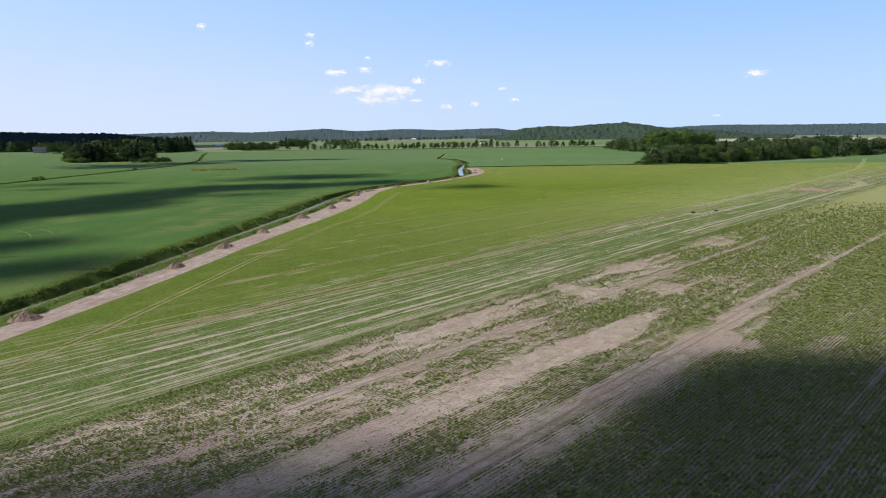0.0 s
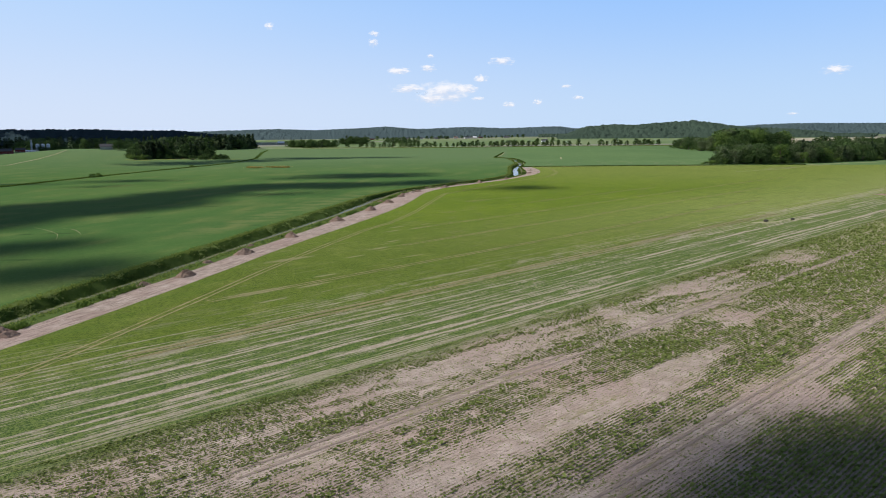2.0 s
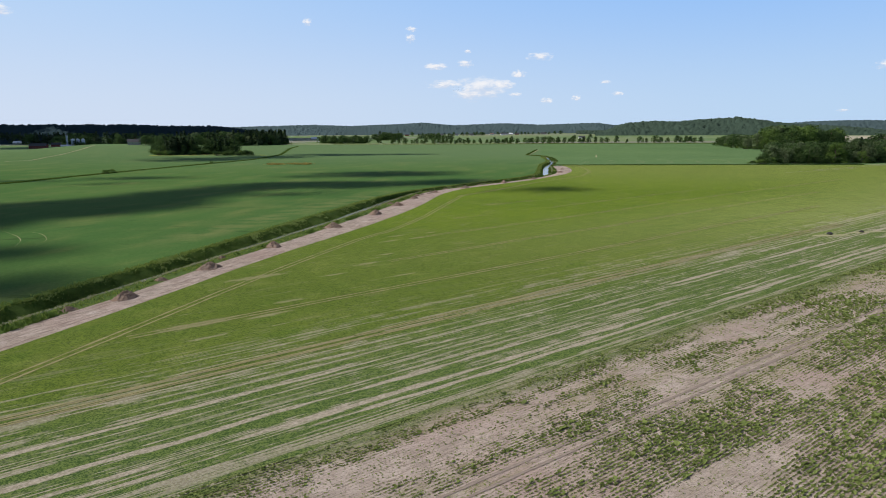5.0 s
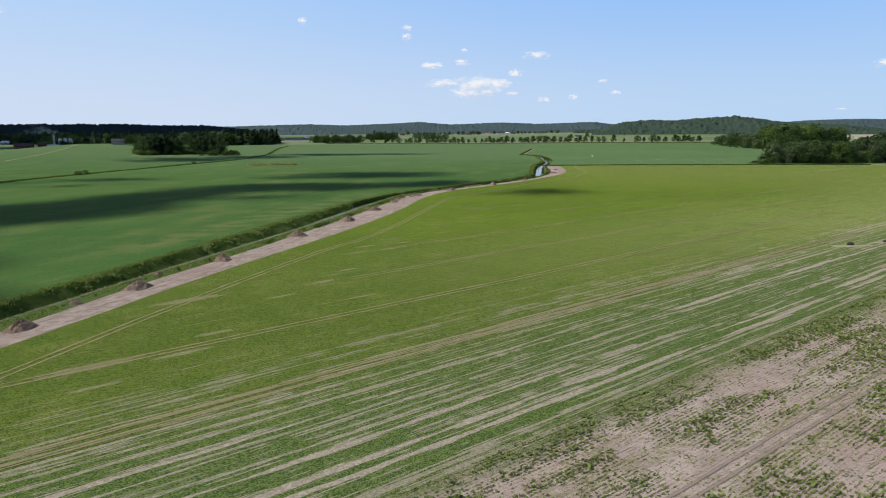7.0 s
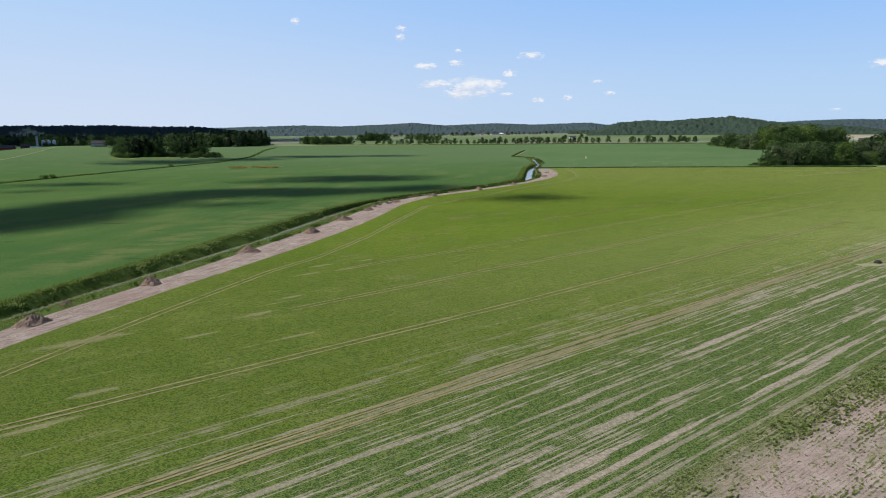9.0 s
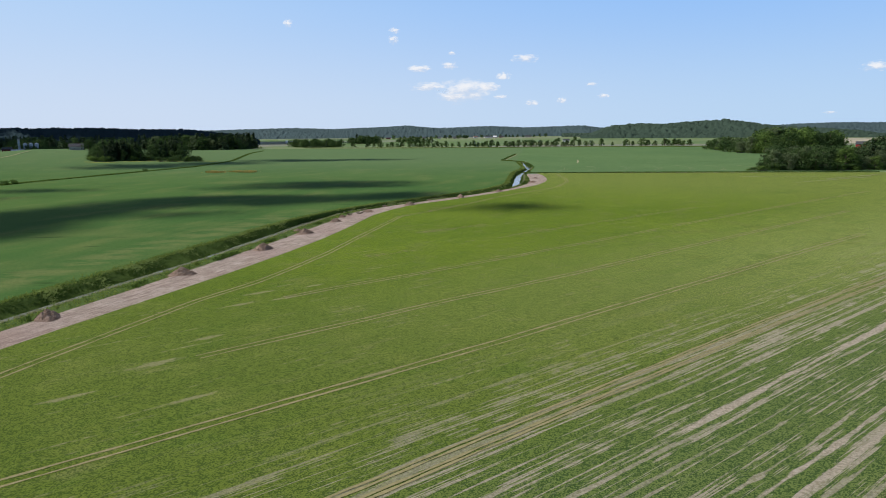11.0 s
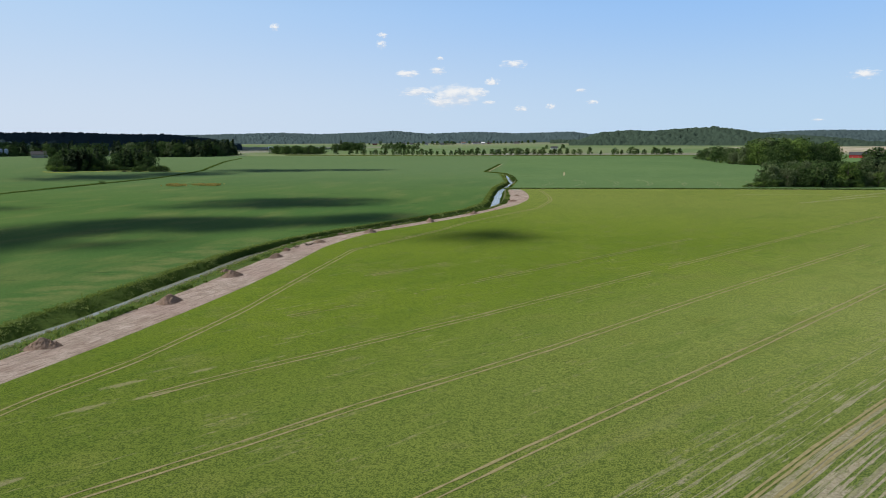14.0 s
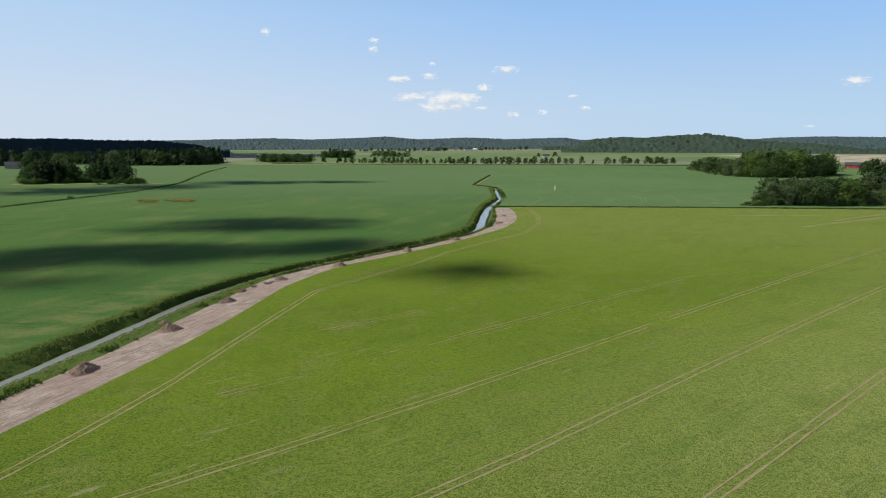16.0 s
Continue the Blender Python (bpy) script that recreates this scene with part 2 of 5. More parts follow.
    moss = m.math("MULTIPLY", moss, m.step(m.noise(1.0, 4, m.turned(ROW, (0.9, 2.4, 1)), 0.7), 0.42, 0.6))
    moss = m.math("MULTIPLY", moss, m.math("SUBTRACT", 1.0, m.math("MULTIPLY", m.step(comb, -0.9, -0.2), 0.4)))
    soil = m.mix(m.math("MULTIPLY", moss, 0.75), soil, (0.17, 0.165, 0.05))
    # the rows run on, too small to stand out, in the rest of the neighbour field
    beyond = m.step(m.math("SUBTRACT", m.axis(0), m.math("MULTIPLY", y, 0.64)), 8, 18)
    rest = m.math("MAXIMUM", beyond, m.math("SUBTRACT", 1.0, m.step(y, 41, 47)))
    rows = m.math("MULTIPLY", m.step(comb, -0.3, 0.5), m.step(m.noise(0.11, 4, m.turned(ROW, (0.4, 1.2, 1)), 0.6), 0.4, 0.56))
    soil = m.mix(m.math("MULTIPLY", m.math("MULTIPLY", rows, rest), 0.85), soil, m.mix(m.noise(2.5, 4), (0.04, 0.075, 0.015), (0.13, 0.17, 0.04)))
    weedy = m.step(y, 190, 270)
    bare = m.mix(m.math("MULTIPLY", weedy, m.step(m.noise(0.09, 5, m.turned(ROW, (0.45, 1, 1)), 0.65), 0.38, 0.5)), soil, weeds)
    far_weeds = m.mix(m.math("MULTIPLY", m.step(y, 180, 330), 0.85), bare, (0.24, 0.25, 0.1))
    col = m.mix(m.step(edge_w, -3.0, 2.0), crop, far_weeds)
    bump = m.math("ADD", m.noise(4.0, 4, m.turned(ROW, (0.6, 1.3, 1)), 0.65), m.math("MULTIPLY", m.noise(0.7, 3), 0.3))
    m.canopy(0.07, (0.9, 0.95, 0.45, 1))
    return m.done(col, bump, 0.7, 0.25)


def mat_meadow(name, a, b, c, sheen=0.05, haze_tint=None):
    """A taller, even crop seen from further off."""
    m = Mat(name, 0.8, 0.0)
    col = m.mix(m.step(m.noise(0.006, 4), 0.35, 0.65), a, b)
    col = m.mix(m.step(m.noise(0.05, 4, m.turned(80, (0.5, 1.2, 1))), 0.45, 0.95), col, c)
    col = m.mix(m.math("MULTIPLY", m.step(m.noise(0.022, 5, m.turned(75, (0.5, 1.0, 1)), 0.6), 0.54, 0.72), 0.5), col, c)
    lodged = m.step(m.noise(1.0, 4, m.turned(8, (0.035, 0.16, 1)), 0.68), 0.6, 0.72)
    col = m.mix(m.math("MULTIPLY", lodged, 0.6), col, tuple(v * 0.35 for v in a))
    if haze_tint:        # thin, yellowed growth in places along the canal
        n = m.t.nodes.new("ShaderNodeSeparateXYZ")
        m.t.links.new(m.turned(79.0), n.inputs[0])
        beside = m.math("ABSOLUTE", m.math("SUBTRACT", n.outputs[1], 144.3))
        worn = m.math("MULTIPLY", m.math("SUBTRACT", 1.0, m.step(beside, 3, 13)), m.math("MULTIPLY", m.step(m.axis(1), 225, 270), m.math("SUBTRACT", 1.0, m.step(m.axis(1), 390, 430))))
        worn = m.math("MULTIPLY", worn, m.step(m.noise(1.0, 5, m.turned(8, (0.07, 0.16, 1)), 0.65), 0.4, 0.6))
        col = m.mix(m.math("MULTIPLY", worn, 0.42), col, (0.23, 0.22, 0.085))
        # haze put into the colour: the crop pales and greys towards the far woods
        col = m.mix(m.math("MULTIPLY", m.step(m.axis(1), 480, 950), 0.8), col, haze_tint)
    fine = m.noise(1.3, 5, None, 0.7)
    col = m.mix(m.step(fine, 0.35, 0.7), m.mix(0.35, col, (0.02, 0.05, 0.008)), col)
    m.canopy(sheen, (0.75, 0.9, 0.65, 1))
    return m.done(col, fine, 0.5, 0.25)


def mat_patchwork():
    """Far fields: strips of crop, ley and stubble."""
    m = Mat("far_fields", 0.65, 0.05)
    v = m.t.nodes.new("ShaderNodeTexVoronoi")
    v.inputs["Scale"].default_value = 1.0
    m.t.links.new(m.turned(8, (0.0016, 0.0042, 0.0)), v.inputs["Vector"])
    s = m.t.nodes.new("ShaderNodeSeparateColor")
    m.t.links.new(v.outputs["Color"], s.inputs[0])
    col = m.mix(m.step(s.outputs[0], 0.3, 0.42), (0.1, 0.165, 0.05), (0.16, 0.2, 0.08))
    col = m.mix(m.step(s.outputs[1], 0.6, 0.7), col, (0.2, 0.19, 0.14))
    tan = m.math("MULTIPLY", m.step(m.axis(0), 560, 640), m.math("MULTIPLY", m.step(m.axis(1), 1500, 1560), m.math("SUBTRACT", 1.0, m.step(m.axis(1), 2150, 2250))))
    col = m.mix(tan, col, (0.43, 0.36, 0.27))
    col = m.mix(m.step(m.noise(0.02, 4), 0.4, 0.7), col, (0.16, 0.2, 0.09))
    return m.done(col)


def mat_soil(name, tint=None):
    """Churned earth, streaked by wheels and buckets."""
    m = Mat(name, 0.95, 0.05)
    c = soil_colour(m)
    ruts = m.noise(1.0, 4, m.turned(78, (0.11, 1.5, 1)), 0.68)
    c = m.mix(m.math("MULTIPLY", m.step(ruts, 0.5, 0.62), 0.75), c, (0.21, 0.152, 0.122))
    scraped = m.noise(1.0, 4, m.turned(60, (0.16, 0.9, 1)), 0.7)
    c = m.mix(m.math("MULTIPLY", m.step(scraped, 0.55, 0.7), 0.7), c, (0.5, 0.42, 0.36))
    c = m.mix(m.math("MULTIPLY", m.step(m.noise(0.12, 4), 0.5, 0.7), 0.45), c, (0.24, 0.175, 0.14))
    if tint:
        c = m.mix(0.62, c, tint)
    return m.done(c, m.math("ADD", ruts, m.noise(4.0, 5, None, 0.7)), 0.9, 0.25)


def mat_leaf(name, a, b, spread=0.5, translucent=0.25, gloss=0.12):
    """Foliage: colour varies from leaf to leaf and from plant to plant."""
    m = Mat(name, 0.75, gloss)
    info = m.t.nodes.new("ShaderNodeObjectInfo").outputs["Random"]
    isle = m.t.nodes.new("ShaderNodeNewGeometry").outputs["Random Per Island"]
    c = m.mix(isle, a, b)
    hue = m.mix(info, tuple(v * (1 - spread) for v in a), tuple(min(1, v * (1 + spread * 0.8)) for v in b))
    c = m.mix(0.5, c, hue)
    m.done(c)
    tr = m.t.nodes.new("ShaderNodeBsdfTranslucent")
    m.t.links.new(c, tr.inputs["Color"])
    mx = m.t.nodes.new("ShaderNodeMixShader")
    mx.inputs[0].default_value = translucent
    out = m.t.nodes["Material Output"]
    m.t.links.new(m.b.outputs[0], mx.inputs[1])
    m.t.links.new(tr.outputs[0], mx.inputs[2])
    m.t.links.new(mx.outputs[0], out.inputs["Surface"])
    return m.m


def mat_plain(name, a, b, scale=1.0, rough=0.8, spec=0.2, bump=0.3):
    m = Mat(name, rough, spec)
    n = m.noise(scale, 4)
    return m.done(m.mix(n, a, b), n, bump, 0.05)


def mat_water():
    m = Mat("still_water", 0.16, 0.4)
    m.b.inputs["Metallic"].default_value = 0.0
    n = m.noise(1.2, 3, m.turned(80, (0.5, 2, 1)))
    return m.done(m.mix(n, (0.16, 0.175, 0.14), (0.24, 0.245, 0.2)), n, 0.04, 0.05)


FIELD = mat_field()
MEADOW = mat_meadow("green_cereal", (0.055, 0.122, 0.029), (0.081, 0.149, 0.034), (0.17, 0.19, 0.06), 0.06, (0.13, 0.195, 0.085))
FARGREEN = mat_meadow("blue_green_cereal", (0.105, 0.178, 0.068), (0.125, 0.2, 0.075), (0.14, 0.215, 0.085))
PATCHWORK = mat_patchwork()
DIRT = mat_soil("dry_track_soil")
HEAP = mat_soil("heaped_soil", (0.235, 0.155, 0.105))
RUT = mat_plain("wheel_rut_soil", (0.15, 0.14, 0.055), (0.36, 0.31, 0.17), 2.0, 0.95, 0.05)
SOILRUT = mat_plain("pressed_soil", (0.17, 0.135, 0.108), (0.32, 0.26, 0.215), 1.5, 0.95, 0.05)
MARGIN = mat_plain("yellow_field_margin", (0.16, 0.2, 0.04), (0.32, 0.31, 0.09), 0.4, 0.95, 0.0)
PALE = mat_plain("pale_trodden_grass", (0.24, 0.24, 0.12), (0.36, 0.33, 0.2), 0.6, 0.95, 0.05)
BANKGRASS = mat_plain("bank_grass", (0.03, 0.06, 0.01), (0.1, 0.145, 0.028), 1.6, 0.9, 0.1, 0.8)
WATER = mat_water()
# tone darkened to carry the shade of the canal bank's slope
REED = mat_leaf("reed_blades", (0.045, 0.092, 0.015), (0.14, 0.21, 0.042), 0.2, 0.35)
FRESHREED = mat_leaf("fresh_reed_blades", (0.12, 0.19, 0.04), (0.32, 0.39, 0.13), 0.2, 0.5)
STRAW = mat_leaf("straw_reed_blades", (0.27, 0.27, 0.14), (0.5, 0.48, 0.32), 0.2, 0.4)
GRASS = mat_leaf("verge_grass", (0.1, 0.168, 0.026), (0.27, 0.32, 0.075), 0.2, 0.4)
DRYGRASS = mat_leaf("dry_weeds", (0.36, 0.3, 0.07), (0.58, 0.48, 0.18), 0.3)
CROPLEAF = mat_leaf("row_crop_leaves", (0.115, 0.17, 0.042), (0.27, 0.315, 0.095), 0.1, 0.4)
BARK = mat_plain("bark", (0.09, 0.07, 0.05), (0.16, 0.13, 0.1), 3.0, 0.9)
LEAF = mat_leaf("broad_leaves", (0.046, 0.083, 0.03), (0.085, 0.134, 0.044), 0.35, 0.35, 0.0)
LIGHTLEAF = mat_leaf("light_leaves", (0.085, 0.15, 0.035), (0.15, 0.22, 0.055), 0.35, 0.3, 0.0)
GREYLEAF = mat_leaf("grey_green_leaves", (0.075, 0.11, 0.05), (0.14, 0.178, 0.085), 0.35, 0.35, 0.0)
NEEDLE = mat_leaf("spruce_needles", (0.02, 0.042, 0.016), (0.045, 0.075, 0.028), 0.4, 0.1)
# blue-grey haze of distance put into the colours of these three woods
FARWOOD = mat_leaf("hazed_hill_leaves", (0.048, 0.075, 0.056), (0.074, 0.107, 0.073), 0.1, 0.1, 0.0)
RIDGEWOOD = mat_leaf("haze_blue_needles", (0.068, 0.102, 0.11), (0.09, 0.13, 0.132), 0.1, 0.2, 0.0)
DARKWOOD = mat_leaf("hazed_dark_needles", (0.028, 0.046, 0.054), (0.04, 0.062, 0.066), 0.1, 0.0, 0.0)
CLOUD = mat_plain("cloud_vapour", (0.9, 0.9, 0.92), (0.95, 0.95, 0.96), 0.01, 1.0, 0.0, 0.0)


def mat_far_cloud():
    """Vapour that glows by itself, thinning out towards a torn rim."""
    m = Mat("far_cloud_vapour", 1.0, 0.0)
    tc = m.t.nodes.new("ShaderNodeTexCoord").outputs["Object"]
    seed = m.t.nodes.new("ShaderNodeObjectInfo").outputs["Random"]
    shift = m.t.nodes.new("ShaderNodeVectorMath")
    shift.operation = "ADD"
    m.t.links.new(tc, shift.inputs[0])
    comb = m.t.nodes.new("ShaderNodeCombineXYZ")
    for k in range(3):
        m.t.links.new(m.math("MULTIPLY", seed, 37.0 + 11 * k), comb.inputs[k])
    m.t.links.new(comb.outputs[0], shift.inputs[1])
    length = m.t.nodes.new("ShaderNodeVectorMath")
    length.operation = "LENGTH"
    m.t.links.new(tc, length.inputs[0])
    body = m.math("SUBTRACT", 1.0, length.outputs["Value"])
    puff = m.noise(2.1, 6, shift.outputs[0], 0.58)
    dens = m.step(m.math("ADD", m.math("MULTIPLY", body, 0.95), m.math("MULTIPLY", m.math("SUBTRACT", puff, 0.5), 1.35)), 0.1, 0.72)
    glow = m.t.nodes.new("ShaderNodeEmission")
    tall = m.t.nodes.new("ShaderNodeSeparateXYZ")
    m.t.links.new(tc, tall.inputs[0])
    # white tops and grey undersides: sunlight and shade put into the glow
    bright = m.step(m.math("ADD", m.math("MULTIPLY", puff, 1.6), m.math("MULTIPLY", tall.outputs[2], 0.5)), 0.45, 1.0)
    m.t.links.new(m.mix(bright, (0.7, 0.75, 0.84), (1.0, 0.985, 0.96)), glow.inputs["Color"])
    glow.inputs["Strength"].default_value = 0.94
    clear = m.t.nodes.new("ShaderNodeBsdfTransparent")
    mx = m.t.nodes.new("ShaderNodeMixShader")
    m.put(mx.inputs[0], m.math("MULTIPLY", dens, 0.86))
    m.t.links.new(clear.outputs[0], mx.inputs[1])
    m.t.links.new(glow.outputs[0], mx.inputs[2])
    m.t.links.new(mx.outputs[0], m.t.nodes["Material Output"].inputs["Surface"])
    return m.m


FARCLOUD = mat_far_cloud()
STONE = mat_plain("dark_boulder", (0.03, 0.03, 0.028), (0.08, 0.075, 0.065), 2.0, 0.85)
WHITEWALL = mat_plain("white_render", (0.74, 0.73, 0.7), (0.82, 0.81, 0.79), 0.5)
BRIGHTRED = mat_plain("bright_red_boards", (0.42, 0.05, 0.05), (0.5, 0.065, 0.06), 0.7)
REDWALL = mat_plain("red_boards", (0.13, 0.032, 0.026), (0.18, 0.046, 0.036), 0.7)
GREYWALL = mat_plain("grey_boards", (0.3, 0.29, 0.27), (0.4, 0.385, 0.36), 0.7)
ROOFGREY = mat_plain("grey_roof", (0.05, 0.05, 0.055), (0.09, 0.09, 0.095), 0.8, 0.85, 0.1)
ROOFRED = mat_plain("tile_roof", (0.17, 0.1, 0.085), (0.24, 0.15, 0.13), 0.8)
ROOFMETAL = mat_plain("pale_sheet_roof", (0.6, 0.61, 0.63), (0.72, 0.73, 0.75), 0.4, 0.45)
GLASS = mat_plain("window_glass", (0.03, 0.04, 0.05), (0.05, 0.06, 0.07), 1.0, 0.1, 0.5, 0.0)


# ---- helpers ----
rng = np.random.default_rng(7)


def height(x, y):
    """The lie of the land."""
    x, y = np.asarray(x, float), np.asarray(y, float)
    z = 1.131 * np.tanh(x / 130.0)
    z = z + 0.0052 * np.where(y < 250, y, 250 + 150 * np.tanh((y - 250) / 150))
    z = z + 14.0 * np.exp(-((x + 590) / np.where(x < -590, 75, 150)) ** 2 / 2 - ((y - 960) / 140) ** 2 / 2)
    return z


def mesh_of(name, verts, faces, *materials, index=None, smooth=False):
    """A mesh from arrays; faces all have the same number of corners."""
    verts, faces = np.asarray(verts, np.float32), np.asarray(faces, np.int32)
    me = bpy.data.meshes.new(name)
    n, k = faces.shape
    me.vertices.add(len(verts))
    me.vertices.foreach_set("co", verts.ravel())
    me.loops.add(n * k)
    me.loops.foreach_set("vertex_index", faces.ravel())
    me.polygons.add(n)
    me.polygons.foreach_set("loop_start", np.arange(0, n * k, k, dtype=np.int32))
    me.polygons.foreach_set("loop_total", np.full(n, k, np.int32))
    if index is not None:
        me.polygons.foreach_set("material_index", np.asarray(index, np.int32))
    me.polygons.foreach_set("use_smooth", np.full(n, smooth))
    for m in materials:
        me.materials.append(m)
    me.update(calc_edges=True)
    me.validate()
    return me


def part(name, bm, material, parent, label=""):
    me = bpy.data.meshes.new(name)
    bm.to_mesh(me)
    bm.free()
    me.materials.append(material)
    ob = new(name, me)
    ob.parent = parent
    return tagged(ob, label)


def part_mesh(name, me, parent, label=""):
    ob = new(name, me)
    ob.parent = parent
    return tagged(ob, label)


def grid_mesh(name, X, Y, Z, *materials, index=None, smooth=True):
    r, c = X.shape
    a = np.arange(r * c).reshape(r, c)
    faces = np.stack([a[:-1, :-1], a[:-1, 1:], a[1:, 1:], a[1:, :-1]], -1).reshape(-1, 4)
    return mesh_of(name, np.stack([X, Y, Z], -1).reshape(-1, 3), faces, *materials, index=index, smooth=smooth)


def curve_of(text):
    """x as a smoothed function of y, from y:x pairs."""
    ys, xs = np.array([[float(v) for v in p.split(":")] for p in text.split()]).T
    fine = np.arange(ys[0], ys[-1] + 1, 2.0)
    v = np.interp(fine, ys, xs)
    for _ in range(6):
        v[1:-1] = (v[:-2] + 2 * v[1:-1] + v[2:]) / 4
    return lambda y: np.interp(y, fine, v)


def fbm(x, y, scale, octaves=3):
    p = Vector((x * scale, y * scale, 0.37))
    return noise.fractal(p, 1.0, 2.0, octaves)


# ---- ground, canal and track ----
track_r = curve_of("-300:-163 60:-88 115:-76.6 144:-70.4 168:-66.2 186:-63.3 209:-60.3 235:-55.8 264:-49.7 285:-45.5 308:-41.8 330:-39 352:-37.3 392:-36 412:-32 430:-26 452:-11 485:8 533:29 560:35 580:36.5 600:36 625:34 640:31 700:31 725:31 760:29.5 800:26.5 840:24 5000:56")
track_l = curve_of("-300:-172 60:-96 132:-80.4 147:-78.1 162:-76.2 180:-72.4 217:-68.2 236:-64.6 261:-60.5 297:-55.8 326:-52 348:-50.1 376:-47.7 403:-45.7 425:-35.2 447:-21.5 479:-1.4 514:16 539:23 583:25 632:23 640:24 700:27.5 725:28.5 760:27 800:24 840:21.5 5000:53")
water_c = curve_of("-300:-182 60:-106 136:-91.5 151:-88.5 171:-85 198:-81.2 234:-75.8 259:-72.5 287:-68.2 308:-65 341:-62.3 357:-61 380:-59.2 396:-56 420:-46 440:-34 460:-21 490:-2 515:11 544:17 590:17 640:17.5 690:22 725:25.5 760:23 800:20 840:17 5000:50")
bank_l = curve_of("-300:-187.4 60:-110.4 100:-102.4 148:-93.9 169:-90.9 191:-87.9 221:-83.9 269:-77.9 320:-71.4 336:-68.9 357:-66.9 381:-63.4 407:-55.9 431:-44.9 453:-30.9 480:-13.9 511:3.5 544:11.5 614:12.3 660:13.2 719:20.4 760:18.4 800:15.6 840:12 5000:45")


def half_width(y):
    w = np.interp(y, [0, 200, 260, 470, 530, 700, 760, 800, 815], [0.85, 0.85, 1.2, 1.2, 1.75, 1.75, 1.4, 0.9, 0.3])
    return w * (1 + 0.14 * np.sin(y / 7.3) + 0.1 * np.sin(y / 2.9 + 1))


def depth(y):
    return np.interp(y, [-300, 780, 830, 5000], [1.9, 1.9, 0.0, 0.0])


ROWS_Y = np.concatenate([np.arange(-300, 40, 10.0), np.arange(40, 840, 1.6), np.linspace(840, 4900, 70)])
RY = ROWS_Y[:, None]
CANAL_ROWS = ROWS_Y < 842


def make_ground():
    out = np.concatenate([np.arange(0, 60, 6.0), np.geomspace(60, 4700, 42)])[None]
    for side, base in (("right", track_r), ("left", bank_l)):
        s = 1 if side == "right" else -1
        X = base(RY) + s * out
        Y = RY + 0 * X
        if s < 0:
            X, Y = X[:, ::-1], Y[:, ::-1]
        cx, cy = (X[:-1, :-1] + X[1:, 1:]) / 2, (Y[:-1, :-1] + Y[1:, 1:]) / 2
        if s > 0:
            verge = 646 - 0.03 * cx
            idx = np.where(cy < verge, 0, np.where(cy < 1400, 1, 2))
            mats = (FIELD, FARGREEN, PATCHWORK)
        else:
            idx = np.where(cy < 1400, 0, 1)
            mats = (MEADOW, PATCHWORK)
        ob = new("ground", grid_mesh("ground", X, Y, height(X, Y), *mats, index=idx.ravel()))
        tagged(ob, "wide flat farmland under young green crops", "field", kind="structure")
    # the ground beyond the canal's head
    rows = RY[~CANAL_ROWS]
    rows = np.concatenate([[ROWS_Y[CANAL_ROWS][-1]], rows[:, 0]])[:, None]
    f = np.linspace(0, 1, 6)[None]
    X = bank_l(rows) * (1 - f) + track_r(rows) * f
    Y = rows + 0 * X
    cy = (Y[:-1, :-1] + Y[1:, 1:]) / 2
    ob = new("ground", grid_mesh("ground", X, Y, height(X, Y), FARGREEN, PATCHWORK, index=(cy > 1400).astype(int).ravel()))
    tagged(ob, "green crop beyond the end of the canal", "field", kind="structure")


def section(a, b, n, z_of, name, material, label, category, rows=None):
    rows = RY[CANAL_ROWS] if rows is None else rows
    f = np.linspace(0, 1, n)[None]
    X = a(rows) * (1 - f) + b(rows) * f
    Y = rows + 0 * X
    ob = new(name, grid_mesh(name, X, Y, z_of(X, Y, f + 0 * X), material))
    return tagged(ob, label, category, kind="structure")


def rough_up(X, Y, scale, amount):
    v = np.array([fbm(x, y, scale) for x, y in zip(X.ravel(), Y.ravel())]).reshape(X.shape)
    return v * amount


